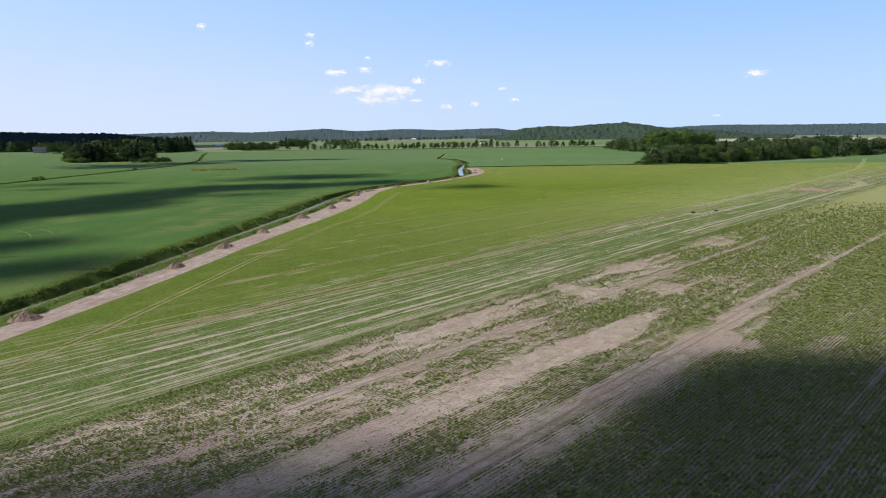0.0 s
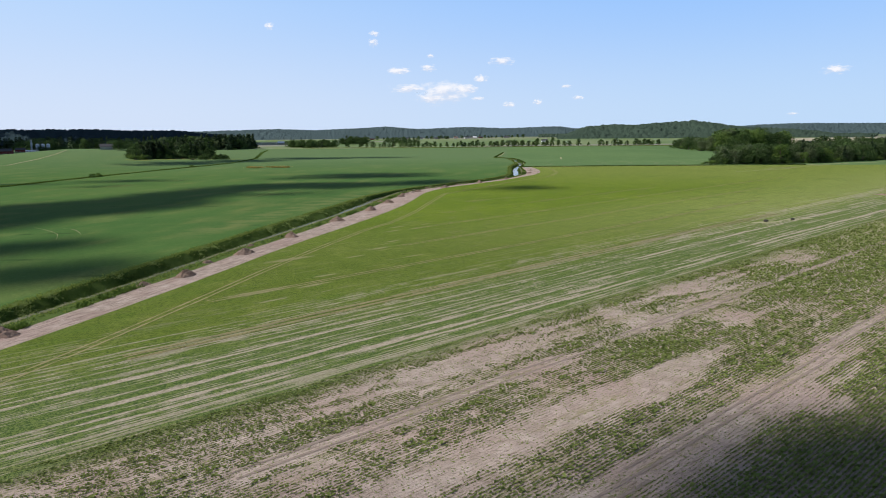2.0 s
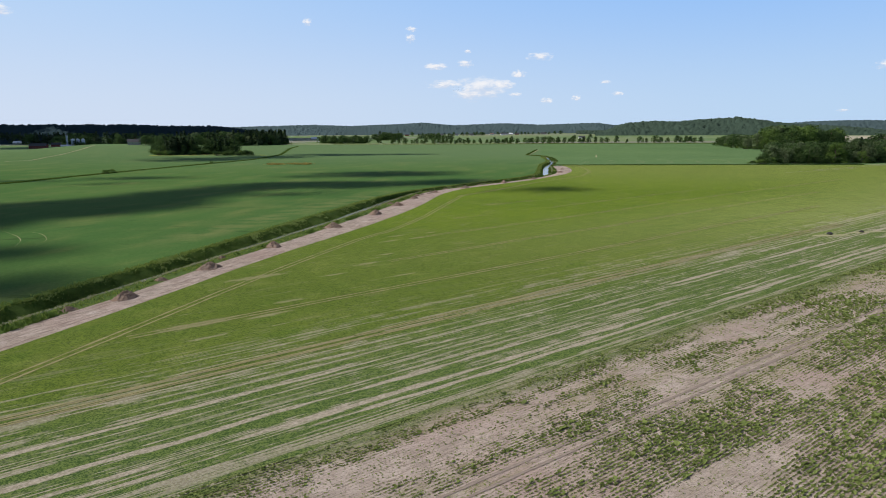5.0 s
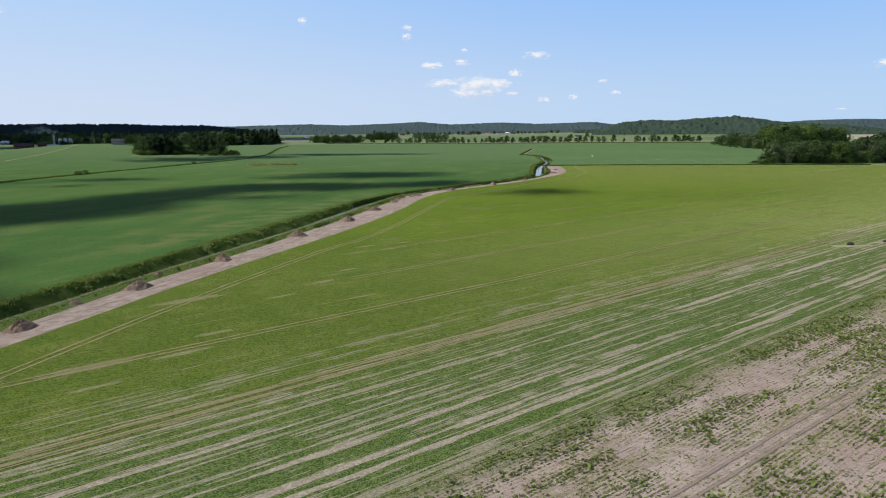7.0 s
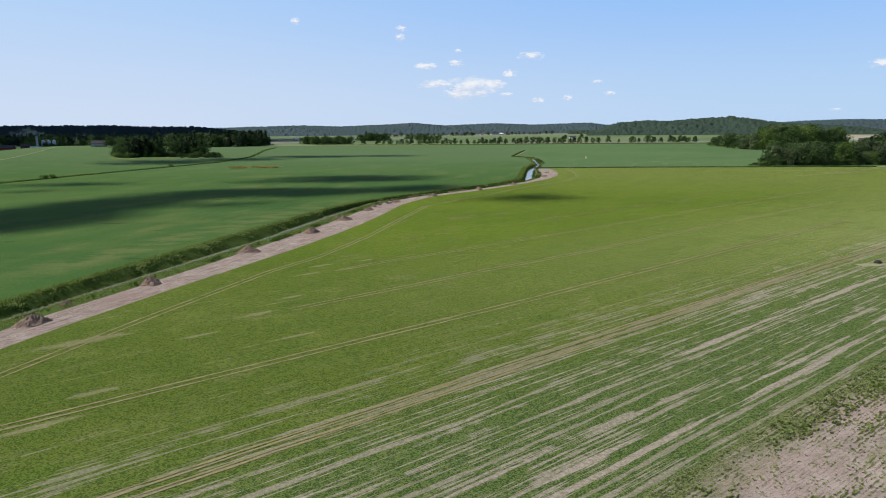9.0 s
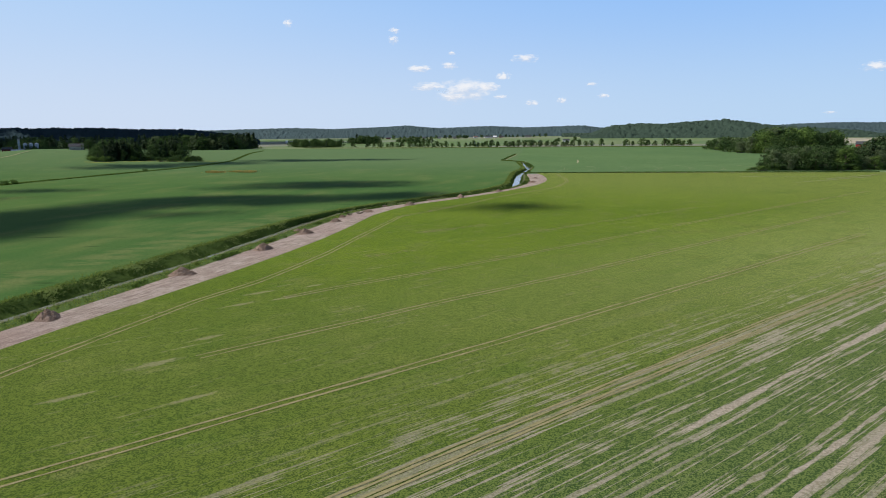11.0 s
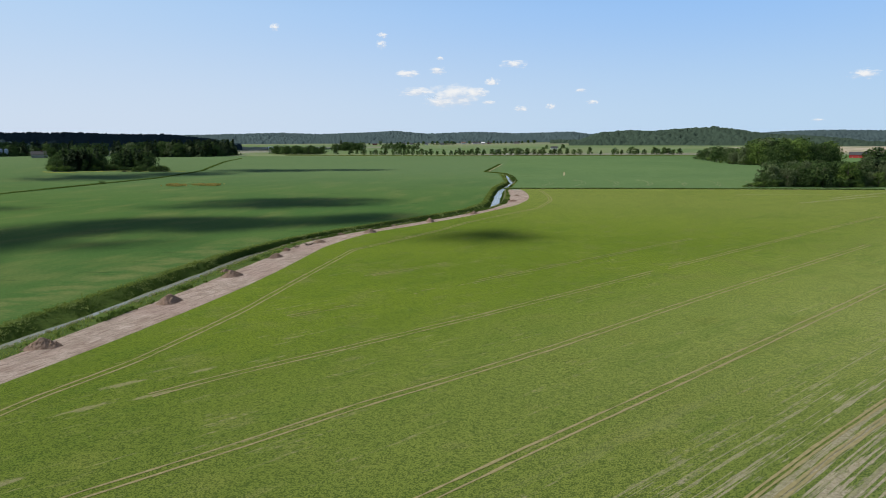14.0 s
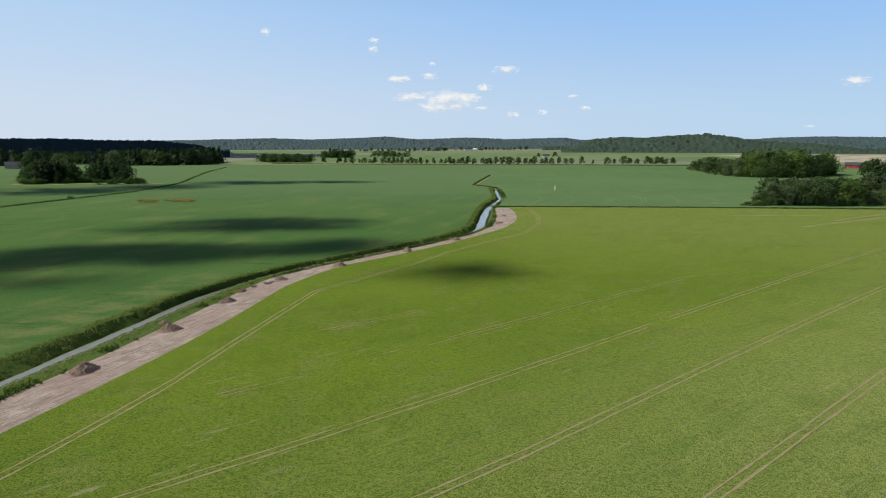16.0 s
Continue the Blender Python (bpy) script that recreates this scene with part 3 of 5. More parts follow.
def make_canal():
    ease = lambda f: f * f * (3 - 2 * f)

    def left(X, Y, f):
        edge = np.sin(np.pi * np.clip(f, 0, 1))
        return height(X, Y) - depth(Y) * 1.15 * ease(np.clip(f, 0, 1)) + rough_up(X, Y, 0.45, 0.22) * edge

    def right(X, Y, f):
        edge = np.sin(np.pi * f)
        return height(X, Y) - depth(Y) * 1.15 * (1 - ease(np.clip(f * 2.0, 0, 1))) + rough_up(X, Y, 0.5, 0.2) * edge

    wl = lambda y: water_c(y) - half_width(y)
    wr = lambda y: water_c(y) + half_width(y)
    section(bank_l, wl, 10, left, "canal_bank", BANKGRASS, "overgrown grassy canal bank falling to the water", "canal bank")
    section(wr, track_l, 11, right, "canal_bank", BANKGRASS, "grassy bank between canal and dirt track", "canal bank")
    section(wl, wr, 3, lambda X, Y, f: height(X, Y) - depth(Y) * 1.15 - 0.0 * f, "canal_bed", DIRT, "muddy bed under the canal water", "canal bed")
    rows = RY[(ROWS_Y > 40) & (ROWS_Y < 812)]
    section(lambda y: water_c(y) - half_width(y) - 0.35, lambda y: water_c(y) + half_width(y) + 0.35, 2,
            lambda X, Y, f: height(water_c(Y), Y) - depth(Y) * 0.95, "water", WATER, "narrow strip of still grey canal water", "water", rows)

    def track(X, Y, f):
        edge = np.sin(np.pi * f) ** 0.5
        ruts = -0.12 * (np.exp(-((f - 0.42) / 0.05) ** 2) + np.exp(-((f - 0.68) / 0.05) ** 2))
        return height(X, Y) + (rough_up(X, Y, 0.35, 0.16) + rough_up(X, Y, 1.3, 0.07) + 0.08 + ruts) * edge

    rows = RY[(ROWS_Y < 640) & (ROWS_Y > -100)]
    section(track_l, track_r, 14, track, "dirt_track", DIRT, "bare pinkish-brown earth track beside the canal", "dirt track", rows)
    rows = RY[(ROWS_Y >= rows[-1, 0]) & CANAL_ROWS]
    section(track_l, track_r, 4, lambda X, Y, f: height(X, Y), "grass_verge", FARGREEN, "narrow grass verge along the upper canal", "verge", rows)
    rows = RY[ROWS_Y <= -100]
    section(track_l, track_r, 4, lambda X, Y, f: height(X, Y), "grass_verge", BANKGRASS, "narrow grass verge along the lower canal", "verge", rows)


make_ground()
make_canal()


# ---- wheel tracks ----
def ribbon(name, pts, widths, material, label, offsets=(0.0,), gap=0.0, lift=0.05, step=1.0, ragged=0.35, kind="structure", taper=False):
    """Ragged strips along a line of points, lying on the ground."""
    p = np.array(pts, float)
    d = np.r_[0, np.cumsum(np.hypot(*np.diff(p, axis=0).T))]
    s = np.arange(0, d[-1], step)
    x, y = np.interp(s, d, p[:, 0]), np.interp(s, d, p[:, 1])
    if len(p) > 2:
        for _ in range(int(8 / step)):
            x[1:-1], y[1:-1] = (x[:-2] + 2 * x[1:-1] + x[2:]) / 4, (y[:-2] + 2 * y[1:-1] + y[2:]) / 4
    tx, ty = np.gradient(x), np.gradient(y)
    n = np.hypot(tx, ty)
    nx, ny = ty / n, -tx / n
    V, F = [], []
    for o in offsets:
        w = np.array([max(0.04, widths / 2 * (1 + ragged * 2 * fbm(a + o * 7, b, 0.35))) for a, b in zip(x, y)])
        if taper:
            w = w * np.sin(np.linspace(0.05, np.pi - 0.05, len(w))) ** 0.8
        sway = np.array([0.12 * fbm(a, b + o * 5, 0.12) for a, b in zip(x, y)]) + o
        keep = np.array([fbm(a + 31, b + o * 3, 0.05) > gap - 0.5 for a, b in zip(x, y)])
        k = len(V)
        for i in range(len(s)):
            for q in (-1, 0, 1):
                px, py = x[i] + nx[i] * (sway[i] + q * w[i]), y[i] + ny[i] * (sway[i] + q * w[i])
                V.append((px, py, float(height(px, py)) + lift - (0.03 if q == 0 else 0.0)))
        for i in range(len(s) - 1):
            if keep[i]:
                for q in (0, 1):
                    F.append((k + 3 * i + q, k + 3 * i + q + 1, k + 3 * i + q + 4, k + 3 * i + q + 3))
    ob = new(name, mesh_of(name, V, F, material, smooth=True))
    return tagged(ob, label, "wheel track", kind=kind)


PAIR = (-0.78, 0.78)
TRAMLINES = (([(-24.2, 258), (-16.5, 267), (0.2, 283.5), (23, 307), (44.5, 330.4), (75.3, 364.5), (123, 417), (190, 489)], 0.3, -0.2), ([(-18.2, 303), (-0.6, 319.8), (20.1, 341), (47.3, 368.7), (93, 417.5)], 0.22, 0.1),
                   ([(-24.4, 221.6), (-5, 242.3), (8.2, 257), (24.8, 273.5), (36.7, 285.8), (64.1, 316.5), (98.2, 353.8), (145, 404.5)], 0.32, -0.4),
                   ([(-54, 154.3), (-25, 185), (4.3, 215.7), (19.9, 231.8), (34.5, 248), (59.3, 274.8), (90.2, 308.6), (125, 347)], 0.34, -0.5), ([(-18, 337), (10, 366)], 0.2, 0.2))
for line, w, g in TRAMLINES:
    ribbon("wheel_track", line, 1.12 * w, RUT, "pair of bare wheel ruts through young cereal", PAIR, g)
for a, b, w in (((-52, 119), (66, 247), 0.36), ((66, 247), (112, 294), 0.36)):
    ribbon("wheel_track", [a, b], w, RUT, "broad bare wheel ruts through thin cereal", (-1.15, -0.5, 0.9, 1.5), -0.2)
HEADLAND = ((-77, 60), (-66.5, 98), (-62, 120), (-57.5, 150), (-53, 185), (-47.5, 220), (-41, 255), (-35.3, 272), (-31.8, 293), (-29.8, 308), (-28.3, 331), (-26.8, 354), (-24.4, 387), (-14.5, 406), (-0.4, 436), (8, 459), (20.2, 482), (40, 518), (48, 557), (48.3, 583), (44.2, 638))
ribbon("wheel_track", HEADLAND, 0.42, RUT, "headland wheel ruts curving along the track", PAIR, -0.4)
for e, s0, s1 in ((42.0, 8, 60), (40.6, 60, 112), (38.7, 112, 240), (67.6, 30, 130), (13.6, 30, 240)):
    a, b = [(-45.5 + 0.723 * (e - 7.5) + 0.6909 * s, 65.8 - 0.6909 * (e - 7.5) + 0.723 * s) for s in (s0, s1)]
    ribbon("wheel_track", [a, b], 0.4, SOILRUT, "bare wheel ruts between sparse crop rows", PAIR, -0.6, lift=0.05, ragged=0.2)
ribbon("field_path", [(108, 292), (184, 374.5), (233, 431), (317, 529), (390, 640), (440, 720)], 0.8, PALE, "pale trodden path across the field", (-1.0, 1.0), -0.3, step=2.0)
ribbon("field_path", [(203, 352), (240, 392), (252, 420)], 2.2, PALE, "pale vehicle path in weedy field", (-1.2, 1.2), -0.6, step=2.0)
for k in range(7):
    x = 52 + 24.5 * k
    ribbon("wheel_track", [(x - 6, 668), (x + 2, 690), (x + 4, 715), (x - 2, 738)], 0.26, PALE, "faint curved wheel ruts in green cereal", (-1.3, 1.3), 0.25, lift=0.15, step=2.0)
ribbon("field_path", [(-1.0, 872), (4, 960), (9, 1048)], 1.6, PALE, "pale strip beside a field ditch", (0.0,), -0.9, lift=0.12, step=2.0)
ribbon("bare_patch", [(70, 790), (73, 830), (75, 865)], 1.6, PALE, "bare pale patch in green cereal", (0.0,), -0.9, lift=0.12, step=2.0, taper=True)
for line in ([(-169, 263), (-162, 258), (-155, 253), (-148, 246), (-143, 238), (-140, 233)], [(-156, 261), (-150, 258), (-145, 253), (-140, 247), (-138, 243)]):
    ribbon("wheel_track", line, 0.2, PALE, "pale curved wheel marks in dark green crop", (0.0,), -0.9, lift=0.1, taper=True)
ribbon("field_path", [(-528, 690), (-512, 707), (-523, 743), (-532, 785), (-552, 849), (-575, 905)], 2.0, PALE, "pale farm path over a low green rise", (0.0,), -0.9, lift=0.15, step=2.0)
for a, b in (((160, 597), (243, 600)), ((177, 546), (240, 594)), ((205, 575), (300, 655))):
    ribbon("wheel_track", [a, b], 0.6, PALE, "faint pale wheel ruts in cereal", PAIR, 0.1, lift=0.08, step=2.0)
ribbon("field_margin", [(-432, 797), (-418, 793), (-404, 799), (-380, 826), (-345, 838), (-312, 852)], 5.0, MARGIN, "yellow-flowering margin along the grove", (0.0,), -0.9, lift=0.15, step=2.0)
ribbon("field_verge", [(26, 646.5), (80, 643.6), (130, 642), (186, 641), (262, 640), (420, 720)], 3.4, PALE, "pale grass verge at the field's end", (0.0,), -0.9, lift=0.06, step=2.0)


# ---- plants of the ground ----
def tufts(name, pts, size, spread, blades, material, label, category, lean=0.5, width=0.12, flat=False, across=1.0):
    """One mesh of many plants; each blade a bent quad. Kind 'stuff'."""
    P = np.repeat(np.asarray(pts, float), blades, 0)
    n = len(P)
    S = np.repeat(np.asarray(size, float), blades) * rng.uniform(0.65, 1.25, n)
    a = rng.uniform(0, 2 * np.pi, n)
    out = np.stack([np.cos(a), np.sin(a), 0 * a], -1)
    side = np.stack([-np.sin(a), np.cos(a), 0 * a], -1)
    up = np.array([0, 0, 1.0])
    if across != 1.0:       # plants of one row grow into each other
        n_row = np.array([0.723, -0.6909, 0.0])
        out = out - (1 - across) * (out @ n_row)[:, None] * n_row
    root = P + out * (rng.uniform(0, spread, n) * S)[:, None]
    l = rng.uniform(0.2, 1.0, n) * lean
    w = width * S * rng.uniform(0.7, 1.3, n)
    mid = root + out * (l * 0.45 * S)[:, None] + up * (S * (0.42 if flat else 0.55))[:, None]
    tip = root + out * (l * 1.15 * S)[:, None] + up * (S * (0.5 if flat else 1.0))[:, None]
    q = np.stack([root - side * (w * 0.5)[:, None], mid - side * w[:, None], tip, mid + side * w[:, None]], 1)
    V = q.reshape(-1, 3)
    F = np.arange(4 * n).reshape(n, 4)
    ob = new(name, mesh_of(name, V, F, material))
    return tagged(ob, label, category, kind="stuff")


def on_ground(x, y, dz=0.0):
    return np.stack([x, y, height(x, y) + dz], -1)


def make_row_crop():
    """Sparse plants in rows, thinned out where the soil lies bare."""
    v = np.arange(-3.3, 150, 0.5)
    w = np.arange(-40, 330, 0.23)
    V, W = np.meshgrid(v, w)
    W = W + rng.uniform(0, 0.23, len(v))[None]          # no two rows are sown in step
    V, W = V.ravel(), W.ravel()
    x = -45.5 + 0.723 * (V - 7.5) + 0.6909 * W
    y = 65.8 - 0.6909 * (V - 7.5) + 0.723 * W
    far = np.hypot(x - 10, y - 20)
    grow = 1 + 0.9 * np.clip((far - 90) / 190, 0, 1)          # further off, one clump stands for several plants
    side = (x - 6 - 0.64 * y) / 8
    k = (y > 42) & (far < rng.uniform(210, 330, len(x))) & (rng.uniform(0, 1, len(x)) > side) & (rng.uniform(0, 1, len(x)) < grow ** -2.0)
    V, W, x, y, far, grow = V[k], W[k], x[k], y[k], far[k], grow[k]
    n = len(x)
    dv, dw = rng.normal(0, 0.03, n), rng.normal(0, 0.13, n)
    V, W, x, y = V + dv, W + dw, x + 0.723 * dv + 0.6909 * dw, y - 0.6909 * dv + 0.723 * dw
    cover = np.empty(n)
    for i, (p, q) in enumerate(zip(V, W)):
        a = noise.fractal(Vector((p * 0.12, q * 0.06, 1.7)), 1.0, 2.0, 4)
        b = noise.noise(Vector((p * 0.55, q * 0.035, 5.1)))
        c = noise.fractal(Vector((p * 0.8, q * 0.3, 9.1)), 1.0, 2.0, 3)
        cover[i] = 0.66 + 0.22 * a + 0.34 * b + 0.3 * c

    def strip(centre, half, a, b, gain):
        return gain * np.exp(-((V - centre) / half) ** 4) / (1 + np.exp(-(W - a) / 3)) / (1 + np.exp((W - b) / 4))

    def spot(e, s, re, rs, gain):
        return gain * np.exp(-(((V - e) / re) ** 2 + ((W - s) / rs) ** 2) ** 1.5)

    for args in ((13.6, 1.2, 30, 112, -0.6), (13.6, 0.9, 112, 260, -0.45), (27.8, 2.5, -60, 98, -0.8), (41.0, 1.7, -60, 112, -0.8), (38.8, 1.0, 105, 240, -0.65), (66.6, 0.5, 20, 130, -0.8), (68.6, 0.5, 20, 130, -0.8),
                 (20.5, 3.4, 50, 112, 0.06), (35.0, 3.4, 20, 78, 0.08), (0.0, 2.2, 78, 260, 0.04), (-2.6, 1.4, 60, 260, -0.15)):
        cover += strip(*args)
    for args in ((5.5, 72, 4.2, 23, -0.5), (7.5, 109, 8.0, 4.5, -0.5), (3.0, 136, 3.5, 10, -0.45), (21.5, 122, 3.5, 5.5, -0.6), (48.5, 92.5, 5.0, 4.5, -0.6), (29.0, 80, 3.6, 14, -0.3), (41.5, 91, 4.0, 7, -0.4), (45.5, 47, 3.5, 10, -0.3),
                 (12.0, 132, 3.6, 13, -0.3), (25.0, 134, 4.0, 10, -0.25), (4.0, 188, 5.0, 12, -0.4), (19.0, 184, 3.0, 8, -0.35), (55.0, 123, 3.0, 7, -0.6), (58.0, 101, 2.6, 9, -0.55), (56.0, 51, 4.0, 7, -0.4), (45.0, 63, 2.6, 10, -0.25),
                 (24.0, 84, 2.2, 13, 0.3), (22.0, 98, 4.5, 6, 0.3), (12.8, 92, 2.6, 7, 0.35), (31.0, 113, 6.0, 8, 0.25), (28.5, 128, 5.0, 6, 0.2), (36.0, 100, 3.5, 10, 0.2), (57.0, 72, 8.0, 20, 0.3)):
        cover += spot(*args)
    cover += 0.62 * np.clip((V - 45) / 5, 0, 1) + 0.04 * np.clip((75 - W) / 20, 0, 1) + 0.16 * np.clip((W - 112) / 30, 0, 1) * np.clip((V - 8) / 8, 0, 1) + 0.1 * np.clip((W - 150) / 60, 0, 1)
    big = cover > rng.uniform(0.34, 0.62, n)
    small = ~big & (rng.uniform(0, 1, n) < 0.34 + 0.45 * np.clip(cover, 0, 0.6))
    s = (0.155 + 0.31 * np.clip(cover - 0.4, 0, 0.62)) * grow * rng.lognormal(0, 0.26, n)
    tufts("row_crop", on_ground(x, y, -0.02)[big], s[big], 0.75, 4, CROPLEAF, "sparse low green crop plants in rows on bare soil", "crop", lean=0.8, width=0.42, flat=True, across=0.25)
    tufts("seedlings", on_ground(x, y, -0.02)[small], (0.125 * grow * rng.uniform(0.5, 1.7, n))[small], 0.3, 3, CROPLEAF, "scattered seedlings and weeds on bare soil", "seedlings", lean=0.95, width=0.45, flat=True)


def make_bank_growth():
    n = 42000
    y = 60 + 760 * rng.uniform(0, 1, n) ** 1.25
    f = rng.uniform(-0.12, 0.96, n)
    a, b = bank_l(y), water_c(y) - half_width(y)
    x = a + (b - a) * f
    k = np.clip(f, 0, 1)
    z = height(x, y) - depth(y) * 1.15 * k * k * (3 - 2 * k)
    dens = np.array([fbm(p, q, 0.16, 4) for p, q in zip(x, y)])
    s = (0.25 + 0.24 * np.clip(dens, -0.5, 1)) * np.clip(1.15 - 0.3 * k, 0.3, 2)
    # dark blades lower down: the bank's shaded side put into the colour
    light = dens + 0.9 * (0.3 - k) + rng.normal(0, 0.2, n) > 0.3
    P = np.stack([x, y, z], -1)
    tufts("reeds", P[~light], s[~light], 0.7, 4, REED, "dense dark green reeds and nettles on the canal bank", "reeds", lean=0.95, width=0.26)
    tufts("reeds", P[light], s[light] * 1.1, 0.6, 5, FRESHREED, "light green flowering reeds on the canal bank", "reeds", lean=0.7, width=0.16)
    n = 9000
    y = 60 + 760 * rng.uniform(0, 1, n) ** 1.2
    x = bank_l(y) + rng.normal(-0.3, 0.9, n)
    tufts("verge_grass", on_ground(x, y), rng.uniform(0.2, 0.6, n), 0.4, 5, GRASS, "pale flowering grass along the canal's edge", "grass", lean=0.5, width=0.13)
    n = 26000
    y = 60 + 750 * rng.uniform(0, 1, n) ** 1.2
    f = rng.uniform(0.02, 1.02, n) ** 1.15
    a, b = water_c(y) + half_width(y), track_l(y)
    x = a + (b - a) * f
    k = np.clip(f * 2, 0, 1)
    z = height(x, y) - depth(y) * 1.15 * (1 - k * k * (3 - 2 * k))
    dens = np.array([fbm(p + 50, q, 0.15) for p, q in zip(x, y)])
    keep = dens > -0.6 + 0.6 * (f > 0.8)
    P, size = np.stack([x, y, z], -1), rng.uniform(0.16, 0.48, n)
    straw = keep & (np.abs(f - 0.5 + 0.08 * dens) < 0.05)
    dark = keep & ~straw & ((f < 0.35) | ((f > 0.72) & (dens + rng.normal(0, 0.2, n) < 0.0)))
    pale = keep & ~dark & ~straw
    tufts("dry_reeds", P[straw], size[straw] * 1.1, 0.5, 9, STRAW, "straw-pale old reeds along the water's edge", "reeds", lean=0.7, width=0.16)
    tufts("verge_grass", P[pale], size[pale], 0.45, 4, GRASS, "yellow-green grass and weeds beside the water", "grass", lean=0.6, width=0.15)
    tufts("verge_grass", P[dark], size[dark], 0.45, 4, REED, "dark green grass and nettles beside the dirt track", "grass", lean=0.6, width=0.17)
    n = 5000
    y = 60 + 740 * rng.uniform(0, 1, n)
    x = track_l(y) + rng.normal(-0.9, 0.7, n)
    keep = np.array([fbm(p + 9, q, 0.1) for p, q in zip(x, y)]) > 0.12
    tufts("weeds", on_ground(x, y)[keep], rng.uniform(0.35, 0.9, n)[keep], 0.5, 6, REED, "dark weeds at the edge of the dirt track", "weeds", lean=0.7, width=0.2)


def make_field_weeds():
    x = rng.uniform(-243, -201, 900)
    y = 679 + rng.normal(0, 4.5, 900) + 4 * np.sin(x / 7)
    keep = np.array([fbm(p, q, 0.16) for p, q in zip(x, y)]) > -0.1
    x, y = x[keep], y[keep]
    tufts("dry_weeds", on_ground(x, y), rng.uniform(0.5, 1.5, len(x)), 0.6, 7, DRYGRASS, "yellow-brown patch of tall dry weeds in green crop", "weeds", lean=0.5, width=0.2)
    p = np.array([(-400, 330), (-345, 385), (-331, 432), (-323, 460), (-322, 506), (-318, 560), (-310, 640), (-303, 690), (-292, 760), (-300, 860), (-333, 972), (-380, 1120), (-431, 1285)], float)
    t = rng.uniform(0, len(p) - 1.001, 4200)
    x = np.interp(t, np.arange(len(p)), p[:, 0]) + rng.normal(0, 0.8, 4200)
    y = np.interp(t, np.arange(len(p)), p[:, 1]) + rng.normal(0, 1.6, 4200)
    tufts("ditch_grass", on_ground(x, y), rng.uniform(0.4, 1.0, 4200), 0.7, 6, REED, "dark rank grass growing along a field ditch", "grass", lean=0.7, width=0.3)
    n = 1500
    t = rng.uniform(0, 1, n)
    x, y = -3.5 + 10 * t + rng.normal(0, 0.5, n), 868 + 180 * t
    tufts("ditch_grass", on_ground(x, y), rng.uniform(0.5, 1.0, n), 0.7, 6, REED, "dark rank grass growing along a field ditch", "grass", lean=0.7, width=0.3)
    n = 700
    t = rng.uniform(0, 1, n)
    x, y = 21 - 25 * t ** 1.3 + rng.normal(0, 0.5, n), 818 + 50 * t + rng.normal(0, 1.0, n)
    tufts("ditch_grass", on_ground(x, y), rng.uniform(0.4, 0.9, n), 0.7, 6, GRASS, "green rank grass along a narrow ditch", "grass", lean=0.7, width=0.3)
    n = 1600
    t = rng.uniform(0, 1, n)
    x, y = 20 + 245 * t, 646.5 - 7.0 * t ** 0.6 + rng.normal(0, 0.7, n)
    tufts("verge_grass", on_ground(x, y), rng.uniform(0.4, 0.9, n), 0.6, 6, REED, "rough grass along the far field boundary", "grass", lean=0.6, width=0.25)
    n = 2500
    t = rng.uniform(0, 1, n)
    x, y = -420 + 760 * t, 1478 - 130 * t + rng.normal(0, 3, n)
    tufts("verge_grass", on_ground(x, y), rng.uniform(0.6, 1.5, n), 0.8, 6, GRASS, "rough verge grass under the roadside trees", "grass", lean=0.7, width=0.4)


make_row_crop()
make_bank_growth()
make_field_weeds()


# ---- trees ----
def tube(bm, a, b, ra, rb, sides=6):
    a, b = Vector(a), Vector(b)
    q = (b - a).to_track_quat("Z", "Y")
    rings = []
    for p, r in ((a, ra), (b, rb)):
        rings.append([bm.verts.new(p + q @ Vector((r * math.cos(k * 2 * math.pi / sides), r * math.sin(k * 2 * math.pi / sides), 0))) for k in range(sides)])
    for k in range(sides):
        bm.faces.new((rings[0][k], rings[0][(k + 1) % sides], rings[1][(k + 1) % sides], rings[1][k]))
    bm.faces.new(rings[1])


def leaf_cloud(centres, radii, count, size, squash=1.0):
    """Small folded leaf clumps on the outer parts of overlapping lobes."""
    pick = rng.choice(len(centres), count, p=np.array(radii) ** 2 / np.sum(np.array(radii) ** 2))
    d = rng.normal(0, 1, (count, 3))
    d /= np.linalg.norm(d, axis=1)[:, None]
    r = np.array(radii)[pick] * rng.uniform(0.45, 1.08, count) ** 0.6
    P = np.array(centres)[pick] + d * r[:, None] * np.array([1, 1, squash])
    n = d + rng.normal(0, 0.45, (count, 3)) + np.array([0, 0, 0.2])
    n /= np.linalg.norm(n, axis=1)[:, None]
    t = np.cross(n, rng.normal(0, 1, (count, 3)))
    t /= np.linalg.norm(t, axis=1)[:, None]
    b = np.cross(n, t)
    s = (size * rng.uniform(0.55, 1.3, count))[:, None]
    V = np.stack([P - t * s, P + b * s * 0.7 - n * s * 0.35, P + t * s, P - b * s * 0.8 - n * s * 0.3], 1).reshape(-1, 3)
    tri = np.arange(count)[:, None] * 4
    F = np.concatenate([tri + np.array([[0, 1, 2]]), tri + np.array([[0, 2, 3]])])
    return V, F


